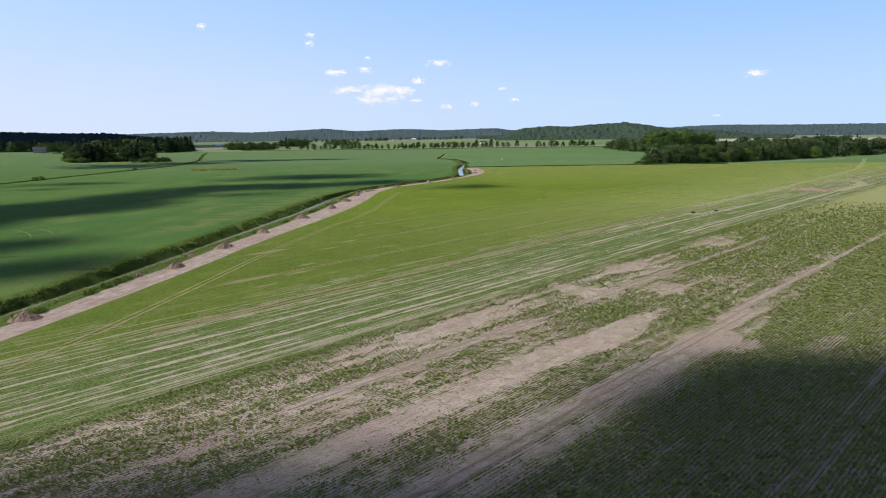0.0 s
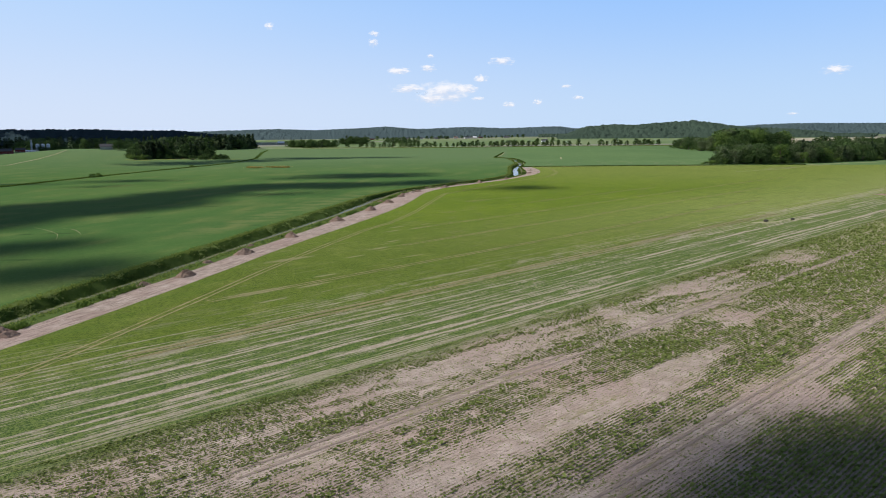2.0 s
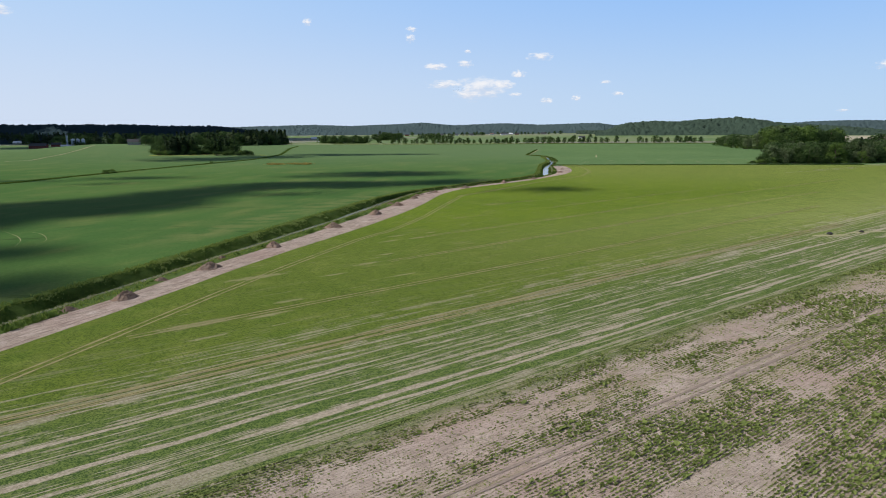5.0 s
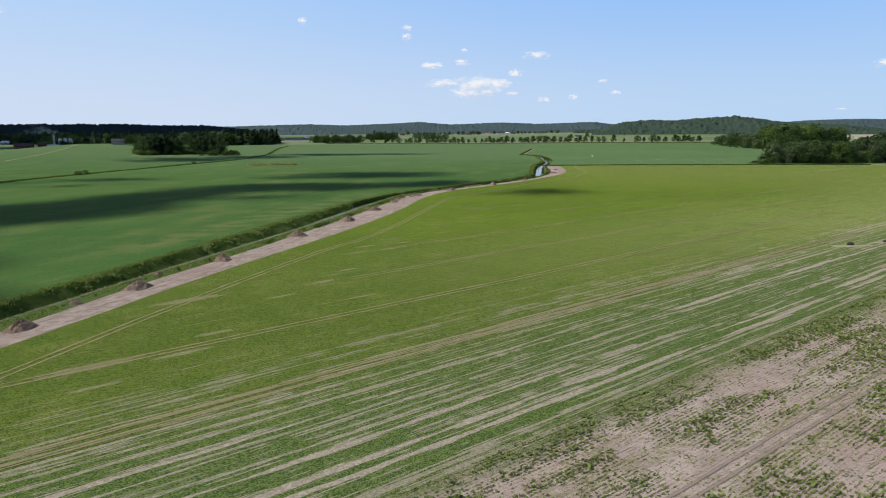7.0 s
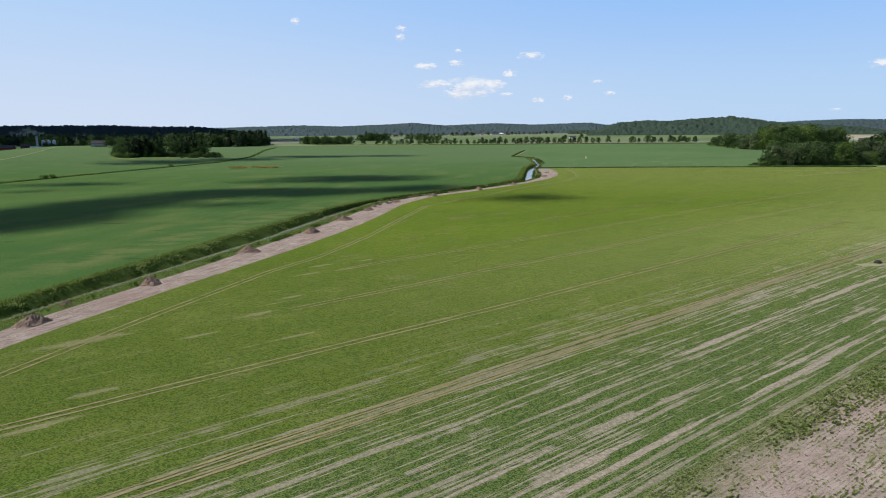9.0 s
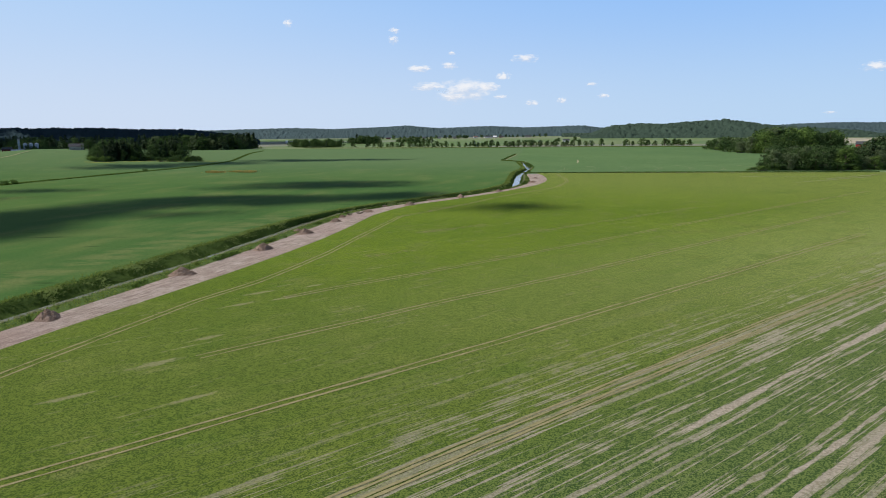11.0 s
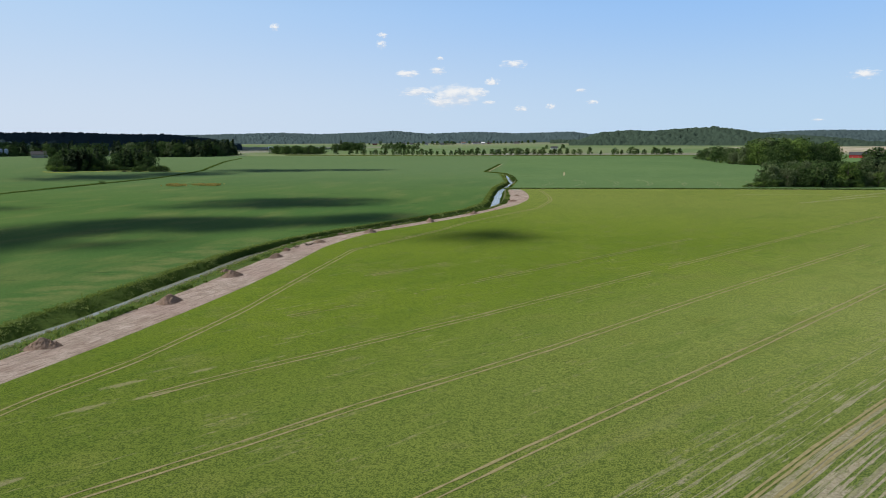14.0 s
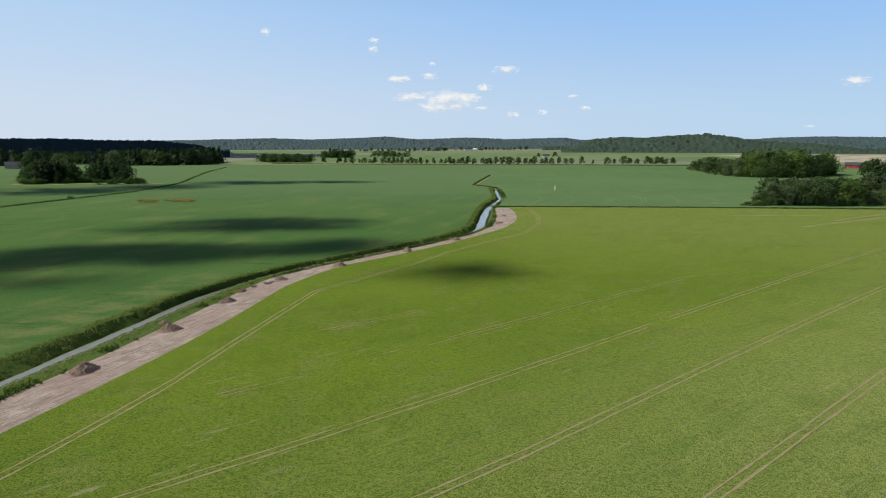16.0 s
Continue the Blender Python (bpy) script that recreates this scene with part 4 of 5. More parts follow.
def broad_tree(name, h, spread, leaf, lobes=9, count=1500, low=0.16, leaf_size=0.028):
    """A tree of height h: trunk with limbs, and a crown of leaf clumps."""
    root = new(name)
    bm = bmesh.new()
    tube(bm, (0, 0, -0.4), (0.02 * h, 0, h * 0.4), h * 0.024, h * 0.016, 7)
    tube(bm, (0.02 * h, 0, h * 0.4), (0, 0.02 * h, h * 0.78), h * 0.016, h * 0.006, 6)
    centres, radii = [(0, 0, h * 0.72)], [h * 0.2 * spread]
    for k in range(lobes):
        a = 2.4 * k + rng.uniform(-0.4, 0.4)
        z = h * (low + 0.12 + (0.66 - low) * (k + 0.5) / lobes)
        r = h * spread * rng.uniform(0.16, 0.3) * (1.12 - 0.45 * k / lobes)
        c = (r * math.cos(a), r * math.sin(a), z)
        tube(bm, (0.015 * h, 0, max(z * 0.62, 0.18 * h)), c, h * 0.009, h * 0.003, 5)
        centres.append(c)
        radii.append(h * spread * rng.uniform(0.18, 0.25) * (1.1 - 0.3 * k / lobes))
    part("trunk", bm, BARK, root, "grey-brown bark")
    part_mesh("crown", mesh_of("crown", *leaf_cloud(centres, radii, count, h * leaf_size, 0.85), leaf), root)
    return root


def spruce(name, h, material, count=420):
    root = new(name)
    bm = bmesh.new()
    tube(bm, (0, 0, -0.4), (0, 0, h * 0.95), h * 0.016, h * 0.003, 6)
    part("trunk", bm, BARK, root, "brown bark")
    zf = rng.uniform(0.08, 1.0, count) ** 1.2
    a = rng.uniform(0, 2 * np.pi, count)
    r = h * 0.25 * (1.02 - zf) * rng.uniform(0.35, 1.05, count)
    P = np.stack([r * np.cos(a), r * np.sin(a), h * zf], -1)
    out = np.stack([np.cos(a), np.sin(a), -0.45 + 0 * a], -1)
    side = np.stack([-np.sin(a), np.cos(a), 0 * a], -1)
    s = (h * 0.055 * (1.25 - 0.6 * zf) * rng.uniform(0.6, 1.3, count))[:, None]
    V = np.stack([P - out * s, P + side * s * 0.6, P + out * s * 1.2, P - side * s * 0.6], 1).reshape(-1, 3)
    part_mesh("crown", mesh_of("crown", V, np.arange(4 * count).reshape(-1, 4), material), root)
    return root


def bush(name, h, leaf, count=520):
    root = new(name)
    bm = bmesh.new()
    centres, radii = [], []
    for k in range(6):
        a = 1.05 * k + rng.uniform(-0.3, 0.3)
        c = (0.42 * h * math.cos(a), 0.42 * h * math.sin(a), h * rng.uniform(0.35, 0.68))
        tube(bm, (0.05 * h * math.cos(a), 0.05 * h * math.sin(a), -0.1), c, h * 0.03, h * 0.01, 5)
        centres.append(c)
        radii.append(h * rng.uniform(0.27, 0.4))
    part("stem", bm, BARK, root, "thin brown stems")
    part_mesh("crown", mesh_of("crown", *leaf_cloud(centres, radii, count, h * 0.06, 0.8), leaf), root)
    return root


KINDS = {
    "oak": [broad_tree("broadleaf_tree", 10, 1.25, LEAF, 11, 1900, 0.06), broad_tree("broadleaf_tree", 10, 1.1, LEAF, 9, 1750, 0.03), broad_tree("broadleaf_tree", 10, 1.4, LEAF, 12, 1950, 0.05)],
    "row": [broad_tree("broadleaf_tree", 10, 0.85, LEAF, 9, 560, 0.0, 0.046), broad_tree("broadleaf_tree", 10, 1.1, LEAF, 8, 560, 0.0, 0.046), broad_tree("broadleaf_tree", 10, 0.75, LEAF, 8, 520, 0.02, 0.046)],
    "ash": [broad_tree("broadleaf_tree", 10, 0.85, GREYLEAF, 9, 1300, 0.0), broad_tree("broadleaf_tree", 10, 0.95, GREYLEAF, 8, 1250, 0.02)],
    "light": [broad_tree("broadleaf_tree", 10, 1.15, LIGHTLEAF, 9, 1500, 0.0), broad_tree("broadleaf_tree", 10, 0.9, LIGHTLEAF, 8, 1300, 0.04)],
    "spruce": [spruce("spruce_tree", 10, NEEDLE), spruce("spruce_tree", 10, NEEDLE)],
    "bush": [bush("bush", 10, LEAF), bush("bush", 10, LIGHTLEAF)],
}
LABELS = {
    "oak": "broad dark green leafy tree", "ash": "slender grey-green leafy tree", "row": "dark green leafy tree",
    "light": "light green leafy tree", "spruce": "tall dark green spruce", "bush": "low rounded green bush",
}
USED = set()


def plant(kind, x, y, h, group, where, wide=1.0):
    first = KINDS[kind][int(rng.integers(len(KINDS[kind])))]
    z = float(height(x, y))
    m = pose(x, y, z - 0.1, 0, 0, float(rng.uniform(0, 360)))
    if first in USED:
        ob = copy_thing(first, m)
    else:
        ob = first
        USED.add(first)
        ob.matrix_basis = m
    s = h / 10
    ob.scale = (s * wide, s * wide, s)
    tagged(ob, LABELS[kind] + " " + where, "bush" if kind == "bush" else "tree", group)
    return ob


def pick(weights):
    k = list(weights)
    p = np.array([weights[q] for q in k], float)
    return k[int(rng.choice(len(k), p=p / p.sum()))]


def wood(line, depth_m, count, weights, lo, hi, group, where, front=0, front_weights=None, back=(0.0, 1.0), joined="", thin=4):
    """Trees scattered in a belt behind a front line; 'front' of them low along the line."""
    p = np.array(line, float)
    d = np.r_[0, np.cumsum(np.hypot(*np.diff(p, axis=0).T))]
    places = []

    def put(kind, x, y, h, wide):
        if joined:
            places.append((kind, x, y, h, wide))
        else:
            plant(kind, x, y, h, group, where, wide)

    for k in range(count + front):
        s = (k % count + rng.uniform(0, 1)) / count * d[-1] if k < count else rng.uniform(0, d[-1])
        x, y = np.interp(s, d, p[:, 0]), np.interp(s, d, p[:, 1])
        i = min(np.searchsorted(d, s, "right"), len(p) - 1)
        t = (p[i] - p[i - 1]) / np.hypot(*(p[i] - p[i - 1]))
        nx, ny = -t[1], t[0]
        if k < count:
            q = depth_m * rng.uniform(*back)
            put(pick(weights), x + nx * q, y + ny * q, rng.uniform(lo, hi), rng.uniform(0.95, 1.25))
        else:
            q = rng.uniform(-3, 2)
            put(pick(front_weights or {"bush": 3, "light": 1}), x + nx * q, y + ny * q, rng.uniform(3, 7), rng.uniform(1.0, 1.4))
    if joined:
        joined_wood("wood", places, joined, thin)


def bare_tube(h):
    a = np.arange(5) * 2 * np.pi / 5
    ring = np.stack([np.cos(a), np.sin(a), 0 * a], -1)
    V = np.concatenate([ring * h * 0.022 + (0, 0, -0.3), ring * h * 0.008 + (0, 0, h * 0.7)])
    F = [(k, (k + 1) % 5, 5 + (k + 1) % 5) for k in range(5)] + [(k, 5 + (k + 1) % 5, 5 + k) for k in range(5)]
    return V, np.array(F)


def crown_arrays(root):
    me = [o for o in root.children if o.name.startswith("crown")][0].data
    me.calc_loop_triangles()
    V = np.empty(len(me.vertices) * 3)
    me.vertices.foreach_get("co", V)
    F = np.empty(len(me.loop_triangles) * 3, np.int32)
    me.loop_triangles.foreach_get("vertices", F)
    return V.reshape(-1, 3), F.reshape(-1, 3), me.materials[0]


def joined_wood(name, places, label, thin=4):
    """Far trees that cannot be told apart: one mesh."""
    VV, FF, II, mats, n = [], [], [], [BARK], 0
    for kind, x, y, h, wide in places:
        V, F, mat = crown_arrays(KINDS[kind][int(rng.integers(len(KINDS[kind])))])
        if mat not in mats:
            mats.append(mat)
        Q = V.reshape(-1, 4, 3)[::thin]
        mid = Q.mean(1, keepdims=True)
        V = (mid + (Q - mid) * thin ** 0.5).reshape(-1, 3)
        q = np.arange(len(Q))[:, None] * 4
        F = np.concatenate([q + np.array([[0, 1, 2]]), q + np.array([[0, 2, 3]])])
        a = rng.uniform(0, 6.28)
        R = np.array([[math.cos(a), -math.sin(a), 0], [math.sin(a), math.cos(a), 0], [0, 0, 1]])
        at = np.array([x, y, float(height(x, y)) - 0.1])
        for v, f, m in ((V, F, mats.index(mat)), (*bare_tube(10), 0)):
            VV.append((v * np.array([wide, wide, 1]) * h / 10) @ R.T + at)
            FF.append(f + n)
            II.append(np.full(len(f), m))
            n += len(v)
    ob = new(name, mesh_of(name, np.concatenate(VV), np.concatenate(FF), *mats, index=np.concatenate(II)))
    return tagged(ob, label, "wood", kind="stuff")


EDGE = [(205, 665), (228, 661), (275, 665), (340, 705), (420, 752), (540, 842), (660, 930)]
BROAD = {"oak": 4, "ash": 4, "light": 1, "spruce": 1}
wood(EDGE[:5], 14, 44, BROAD, 11, 21, "trees of the field-edge wood", "at the field's edge", 40, {"bush": 3, "light": 5, "oak": 1})
wood(EDGE[:5], 40, 80, BROAD, 14, 23, "", "", 0, joined="dense green mixed wood behind the field's edge", back=(0.35, 1.0), thin=2)
for x, y, h in ((194, 664, 7), (199, 667, 10), (205, 668, 13), (210, 672, 15)):
    plant("oak", x, y, h, "trees of the field-edge wood", "at the field's edge", 1.1)
for k in range(5):
    plant("bush", 184 + 3 * k, 658 + 0.8 * k, 2.2 + 0.7 * k, "trees of the field-edge wood", "at the field's edge", 1.3)
wood(EDGE[4:], 45, 80, BROAD, 14, 23, "", "", 25, {"bush": 3, "light": 3, "oak": 2}, joined="dense green mixed wood along the field", thin=3)
wood([(282, 1045), (303, 1010), (346, 1005), (392, 1036), (428, 1082)], 16, 17, {"oak": 4, "ash": 4, "light": 1}, 16, 30, "trees of the farm wood", "beyond the cereal field", 18, {"bush": 2, "light": 3})
wood([(282, 1045), (303, 1010), (346, 1005), (392, 1036), (428, 1082)], 70, 40, {"oak": 4, "ash": 4, "light": 1}, 22, 36, "", "", 0, joined="tall broadleaf wood beyond the cereal field", back=(0.2, 1.0))
for x, y, h in ((338, 1010, 31), (352, 1016, 33), (366, 1022, 29), (318, 1012, 22), (392, 1040, 28), (300, 1022, 17), (410, 1062, 30)):
    plant("light" if h > 29 or h == 17 else "oak", x, y, h, "trees of the farm wood", "beyond the cereal field", 1.15)
wood([(290, 1225), (284, 1120), (280, 1050)], 40, 26, {"oak": 4, "ash": 2}, 15, 21, "", "", 6, joined="broadleaf wood beyond the cereal field")
wood([(470, 1010), (620, 1110), (760, 1230)], 60, 60, {"oak": 4, "ash": 2, "spruce": 1}, 15, 22, "", "", joined="mixed wood round a farm")

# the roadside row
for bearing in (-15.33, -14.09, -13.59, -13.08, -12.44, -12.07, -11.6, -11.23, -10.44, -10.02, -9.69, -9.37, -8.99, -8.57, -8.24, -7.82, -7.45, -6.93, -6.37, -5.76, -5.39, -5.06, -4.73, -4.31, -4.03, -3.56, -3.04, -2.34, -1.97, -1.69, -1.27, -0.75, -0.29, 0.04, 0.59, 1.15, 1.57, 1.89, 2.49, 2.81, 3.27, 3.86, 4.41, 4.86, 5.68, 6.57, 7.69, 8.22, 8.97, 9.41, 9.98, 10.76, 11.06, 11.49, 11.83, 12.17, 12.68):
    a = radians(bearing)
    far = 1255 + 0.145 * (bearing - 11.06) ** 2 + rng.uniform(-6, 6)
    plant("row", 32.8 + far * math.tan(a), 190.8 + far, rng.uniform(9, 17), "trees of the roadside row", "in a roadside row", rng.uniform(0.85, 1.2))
wood([(-487, 1558), (-430, 1550), (-375, 1545)], 36, 34, {"oak": 5, "spruce": 1}, 13, 21, "", "", joined="clump of broadleaf trees beside the road")
wood([(-440, 1900), (-370, 1895)], 50, 20, {"oak": 4, "spruce": 2}, 18, 26, "", "", joined="clump of dark trees among far fields")
wood([(-330, 1990), (-240, 1960)], 30, 9, {"oak": 4, "ash": 1}, 14, 20, "", "", joined="small clump of trees among far fields")

# the grove and the woods on the left
wood([(-452, 838), (-425, 806), (-405, 812), (-385, 838), (-353, 850)], 14, 33, {"row": 4, "oak": 1, "spruce": 3}, 8, 15, "trees of the grove", "on a low rise", 34, {"bush": 4, "light": 1, "oak": 1})
wood([(-452, 838), (-425, 806), (-405, 812), (-385, 838), (-353, 850)], 42, 100, {"oak": 2, "ash": 1, "spruce": 6}, 15, 22, "", "", joined="dark mixed grove on a low rise", back=(0.2, 1.0), thin=3)
wood([(-368, 824), (-348, 834), (-330, 848)], 18, 8, {"bush": 3, "light": 1}, 3, 6, "bushes of the grove", "beside the grove", 16)
for x, y, h in ((-520, 935, 15), (-505, 940, 13), (-470, 915, 14), (-455, 905, 19)):
    plant("oak", x, y, h, "trees of the grove", "on a low rise", 1.2)
for x, y in ((-319, 545), (-318, 553), (-304, 690)):
    plant("bush", x, y, rng.uniform(3.0, 4.5), "bushes of the ditch", "beside a field ditch")
wood([(-700, 1370), (-620, 1362), (-560, 1380), (-538, 1420), (-534, 1480), (-545, 1560)], 80, 180, {"spruce": 6, "oak": 2, "ash": 2}, 22, 32, "", "", 40, {"light": 2, "oak": 2}, joined="dark mixed wood of spruce and broadleaf trees")
wood([(-1500, 1700), (-1180, 1560), (-960, 1400), (-860, 1385), (-790, 1390), (-700, 1420)], 110, 190, {"spruce": 6, "oak": 2}, 20, 30, "", "", 30, {"light": 2, "oak": 2}, joined="dark mixed wood of spruce and broadleaf trees")


# ---- wooded hills ----
def skyline(az, table):
    a, e = np.array([[float(v) for v in p.split(":")] for p in table.split()]).T
    return np.interp(az, a, e)


FAR_SKY = "-70:0.1 -38:0.03 -34.5:0.05 -31:-0.08 -27:-0.05 -22.8:0.04 -19.4:0.12 -16.3:0.0 -11.8:0.16 -10.4:0.25 -7.6:0.02 -3.5:0.15 -0.3:0.01 4.3:0.14 5.6:-0.05 9:0.0 13:0.0 17:-0.1 18.2:-0.02 20:0.10 22.7:0.18 26.7:0.12 40:0.1 70:0.1"
HILL_SKY = "4:-1.2 5.2:-0.45 6.5:0.0 8.7:0.17 10.5:0.1 13:0.29 15:0.41 16.5:0.22 17.4:0.06 18.5:-0.1 21:-0.25 24:-0.5 28:-1.2"
LEFT_SKY = "-70:0.0 -45:0.1 -40:0.1 -36:0.08 -34:0.08 -31:-0.04 -28:-0.06 -25:-0.4 -22.5:-1.2"
HUB = (32.8, 190.8, 46.1)


def hill(name, sky_table, az0, az1, d0, d1, d2, tree_h, count, label, tall=0.5, material=FARWOOD):
    """A ridge round the plain with its crest at distance d1, and the wood on it as one mesh."""
    A = np.radians(np.arange(az0, az1 + 0.01, 340.0 / d1))[:, None]
    D = np.r_[np.linspace(d0, d1, 60), np.linspace(d1, d2, 9)[1:]][None]

    def level(A, D):
        top = HUB[2] + d1 * np.tan(np.radians(skyline(np.degrees(A), sky_table))) - tree_h
        f = np.where(D < d1, (D - d0) / (d1 - d0), 1 - 0.5 * (D - d1) / (d2 - d1))
        f = np.clip(f, 0, 1)
        f = f * f * (3 - 2 * f)
        wave = 0.12 * np.sin(A * 60 + D / 170.0) * np.sin(np.pi * f)
        return -1.0 + np.maximum(top + 1.0, 0) * np.clip(f + wave, 0, 1.02)

    X, Y = HUB[0] + D * np.sin(A), HUB[1] + D * np.cos(A)
    crowns = rng.uniform(0.0, 1.25, X.shape) ** 1.3
    rise = tree_h * crowns * np.clip((D - d0) / (0.06 * (d1 - d0)), 0, 1)          # the closed canopy, crown by crown
    ob = new(name, grid_mesh(name, X, Y, level(A, D + 0 * A) + rise, material))
    tagged(ob, label, "hill", kind="structure")
    a = np.radians(rng.uniform(az0, az1, count))
    d = d1 - (d1 - d0) * 0.16 * rng.uniform(-0.15, 1, count)          # single crowns stand out along the crest alone
    x, y, z = HUB[0] + d * np.sin(a), HUB[1] + d * np.cos(a), level(a, d)
    top = HUB[2] + d1 * np.tan(np.radians(skyline(np.degrees(a), sky_table))) - tree_h
    keep = (top > -6) & (np.array([noise.noise(Vector((p * 0.004, q * 0.004, 3.3))) for p, q in zip(x, y)]) < 0.55)
    x, y, z = x[keep], y[keep], z[keep]
    n = len(x)
    hgt = tree_h * rng.uniform(0.75, 1.15, n)
    r = hgt * rng.uniform(0.4, 0.62, n)
    spin = rng.uniform(0, 6.3, n)
    conic = rng.uniform(0, 1, n) < tall
    rings = []
    for f, w in ((0.2, 1.0), (0.72, 0.8)):
        for k in range(5):
            an = spin + 2 * np.pi * k / 5 + f * 2
            rr = r * np.where(conic, (1.15 - f) * 0.95, w) * rng.uniform(0.75, 1.2, n)
            rings.append(np.stack([x + rr * np.cos(an), y + rr * np.sin(an), z + hgt * f * rng.uniform(0.9, 1.1, n)], -1))
    rings.append(np.stack([x, y, z + hgt], -1))
    V = np.stack(rings, 1)
    base = []
    for k in range(5):
        a0, a1, b0, b1 = k, (k + 1) % 5, 5 + k, 5 + (k + 1) % 5
        base += [(a0, a1, b1), (a0, b1, b0), (b0, b1, 10)]
    F = (np.arange(n)[:, None, None] * 11 + np.array(base)[None]).reshape(-1, 3)
    wood_ob = new("far_wood", mesh_of("far_wood", V.reshape(-1, 3), F, material, smooth=True))
    tagged(wood_ob, "distant mixed wood covering a low hill", "wood", kind="stuff")


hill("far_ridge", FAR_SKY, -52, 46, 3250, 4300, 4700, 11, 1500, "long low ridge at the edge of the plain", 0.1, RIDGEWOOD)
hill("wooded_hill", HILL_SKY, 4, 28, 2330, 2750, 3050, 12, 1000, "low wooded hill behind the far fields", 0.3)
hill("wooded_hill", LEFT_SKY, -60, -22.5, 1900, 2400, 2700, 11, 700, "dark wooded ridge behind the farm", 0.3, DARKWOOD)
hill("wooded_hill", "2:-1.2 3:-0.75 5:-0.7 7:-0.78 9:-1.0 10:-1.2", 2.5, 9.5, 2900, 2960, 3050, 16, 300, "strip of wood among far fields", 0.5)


# ---- buildings ----
def box(bm, x0, x1, y0, y1, z0, z1):
    v = [bm.verts.new(p) for p in ((x0, y0, z0), (x1, y0, z0), (x1, y1, z0), (x0, y1, z0), (x0, y0, z1), (x1, y0, z1), (x1, y1, z1), (x0, y1, z1))]
    for f in ((0, 3, 2, 1), (4, 5, 6, 7), (0, 1, 5, 4), (1, 2, 6, 5), (2, 3, 7, 6), (3, 0, 4, 7)):
        bm.faces.new([v[k] for k in f])


def house(name, x, y, turn, w, d, h, rise, wall, roof, label, rows=1, windows=4, chimney=True, base=None, door=True):
    """A gabled building w long and d deep; eaves at h, ridge 'rise' above them."""
    root = new(name)
    root.matrix_basis = pose(x, y, float(height(x, y)) - 0.3 if base is None else base, 0, 0, turn)
    bm = bmesh.new()
    box(bm, -w / 2, w / 2, -d / 2, d / 2, 0, h)
    for s in (-1, 1):
        a, b, c = bm.verts.new((s * w / 2, -d / 2, h)), bm.verts.new((s * w / 2, d / 2, h)), bm.verts.new((s * w / 2, 0, h + rise))
        bm.faces.new((a, b, c))
    part("wall", bm, wall, root)
    bm = bmesh.new()
    o, t = 0.5, 0.25
    for s in (-1, 1):
        p = [(-w / 2 - o, s * (d / 2 + o), h - rise * o / (d / 2)), (w / 2 + o, s * (d / 2 + o), h - rise * o / (d / 2)), (w / 2 + o, 0, h + rise), (-w / 2 - o, 0, h + rise)]
        lo = [bm.verts.new(q) for q in p]
        up = [bm.verts.new((q[0], q[1], q[2] + t)) for q in p]
        bm.faces.new(lo[::-1])
        bm.faces.new(up)
        for k in range(4):
            bm.faces.new((lo[k], lo[(k + 1) % 4], up[(k + 1) % 4], up[k]))
    roof_ob = part("roof", bm, roof, root)
    if chimney:
        bm = bmesh.new()
        box(bm, w * 0.12, w * 0.12 + 0.9, -0.45, 0.45, h + rise - 0.4, h + rise + 1.3)
        part("chimney", bm, REDWALL, roof_ob, "brick chimney")
    for s in (-1, 1):
        for r in range(rows):
            for k in range(windows):
                cx = -w / 2 + w * (k + 0.5) / windows
                z = 1.2 + r * 2.8
                if r == 0 and door and k == windows // 2 and s < 0:
                    bm = bmesh.new()
                    box(bm, cx - 0.55, cx + 0.55, -d / 2 - 0.06, -d / 2 + 0.05, 0.3, 2.4)
                    part("door", bm, GREYWALL, root, "grey door")
                    continue
                bm = bmesh.new()
                yy = s * d / 2
                box(bm, cx - 0.6, cx + 0.6, yy - 0.07, yy + 0.07, z, z + 1.3)
                win = part("window", bm, WHITEWALL, root, "white window frame")
                bm = bmesh.new()
                box(bm, cx - 0.48, cx + 0.48, yy - 0.1, yy + 0.1, z + 0.12, z + 1.18)
                part("pane", bm, GLASS, win)
    return tagged(root, label, "building")


house("farmhouse", -541, 943, 28, 16, 9, 4.2, 3.4, GREYWALL, ROOFGREY, "grey house with a dark roof beside the grove", 1, 4, True)
house("barn", -905, 1222, 20, 29, 14, 5.0, 4.6, REDWALL, ROOFGREY, "long dark red barn with a grey roof", 1, 6, False)
house("cottage", -958, 1340, 25, 17, 9, 5, 3.5, REDWALL, ROOFGREY, "dark red farm building beside grain silos", 1, 3)


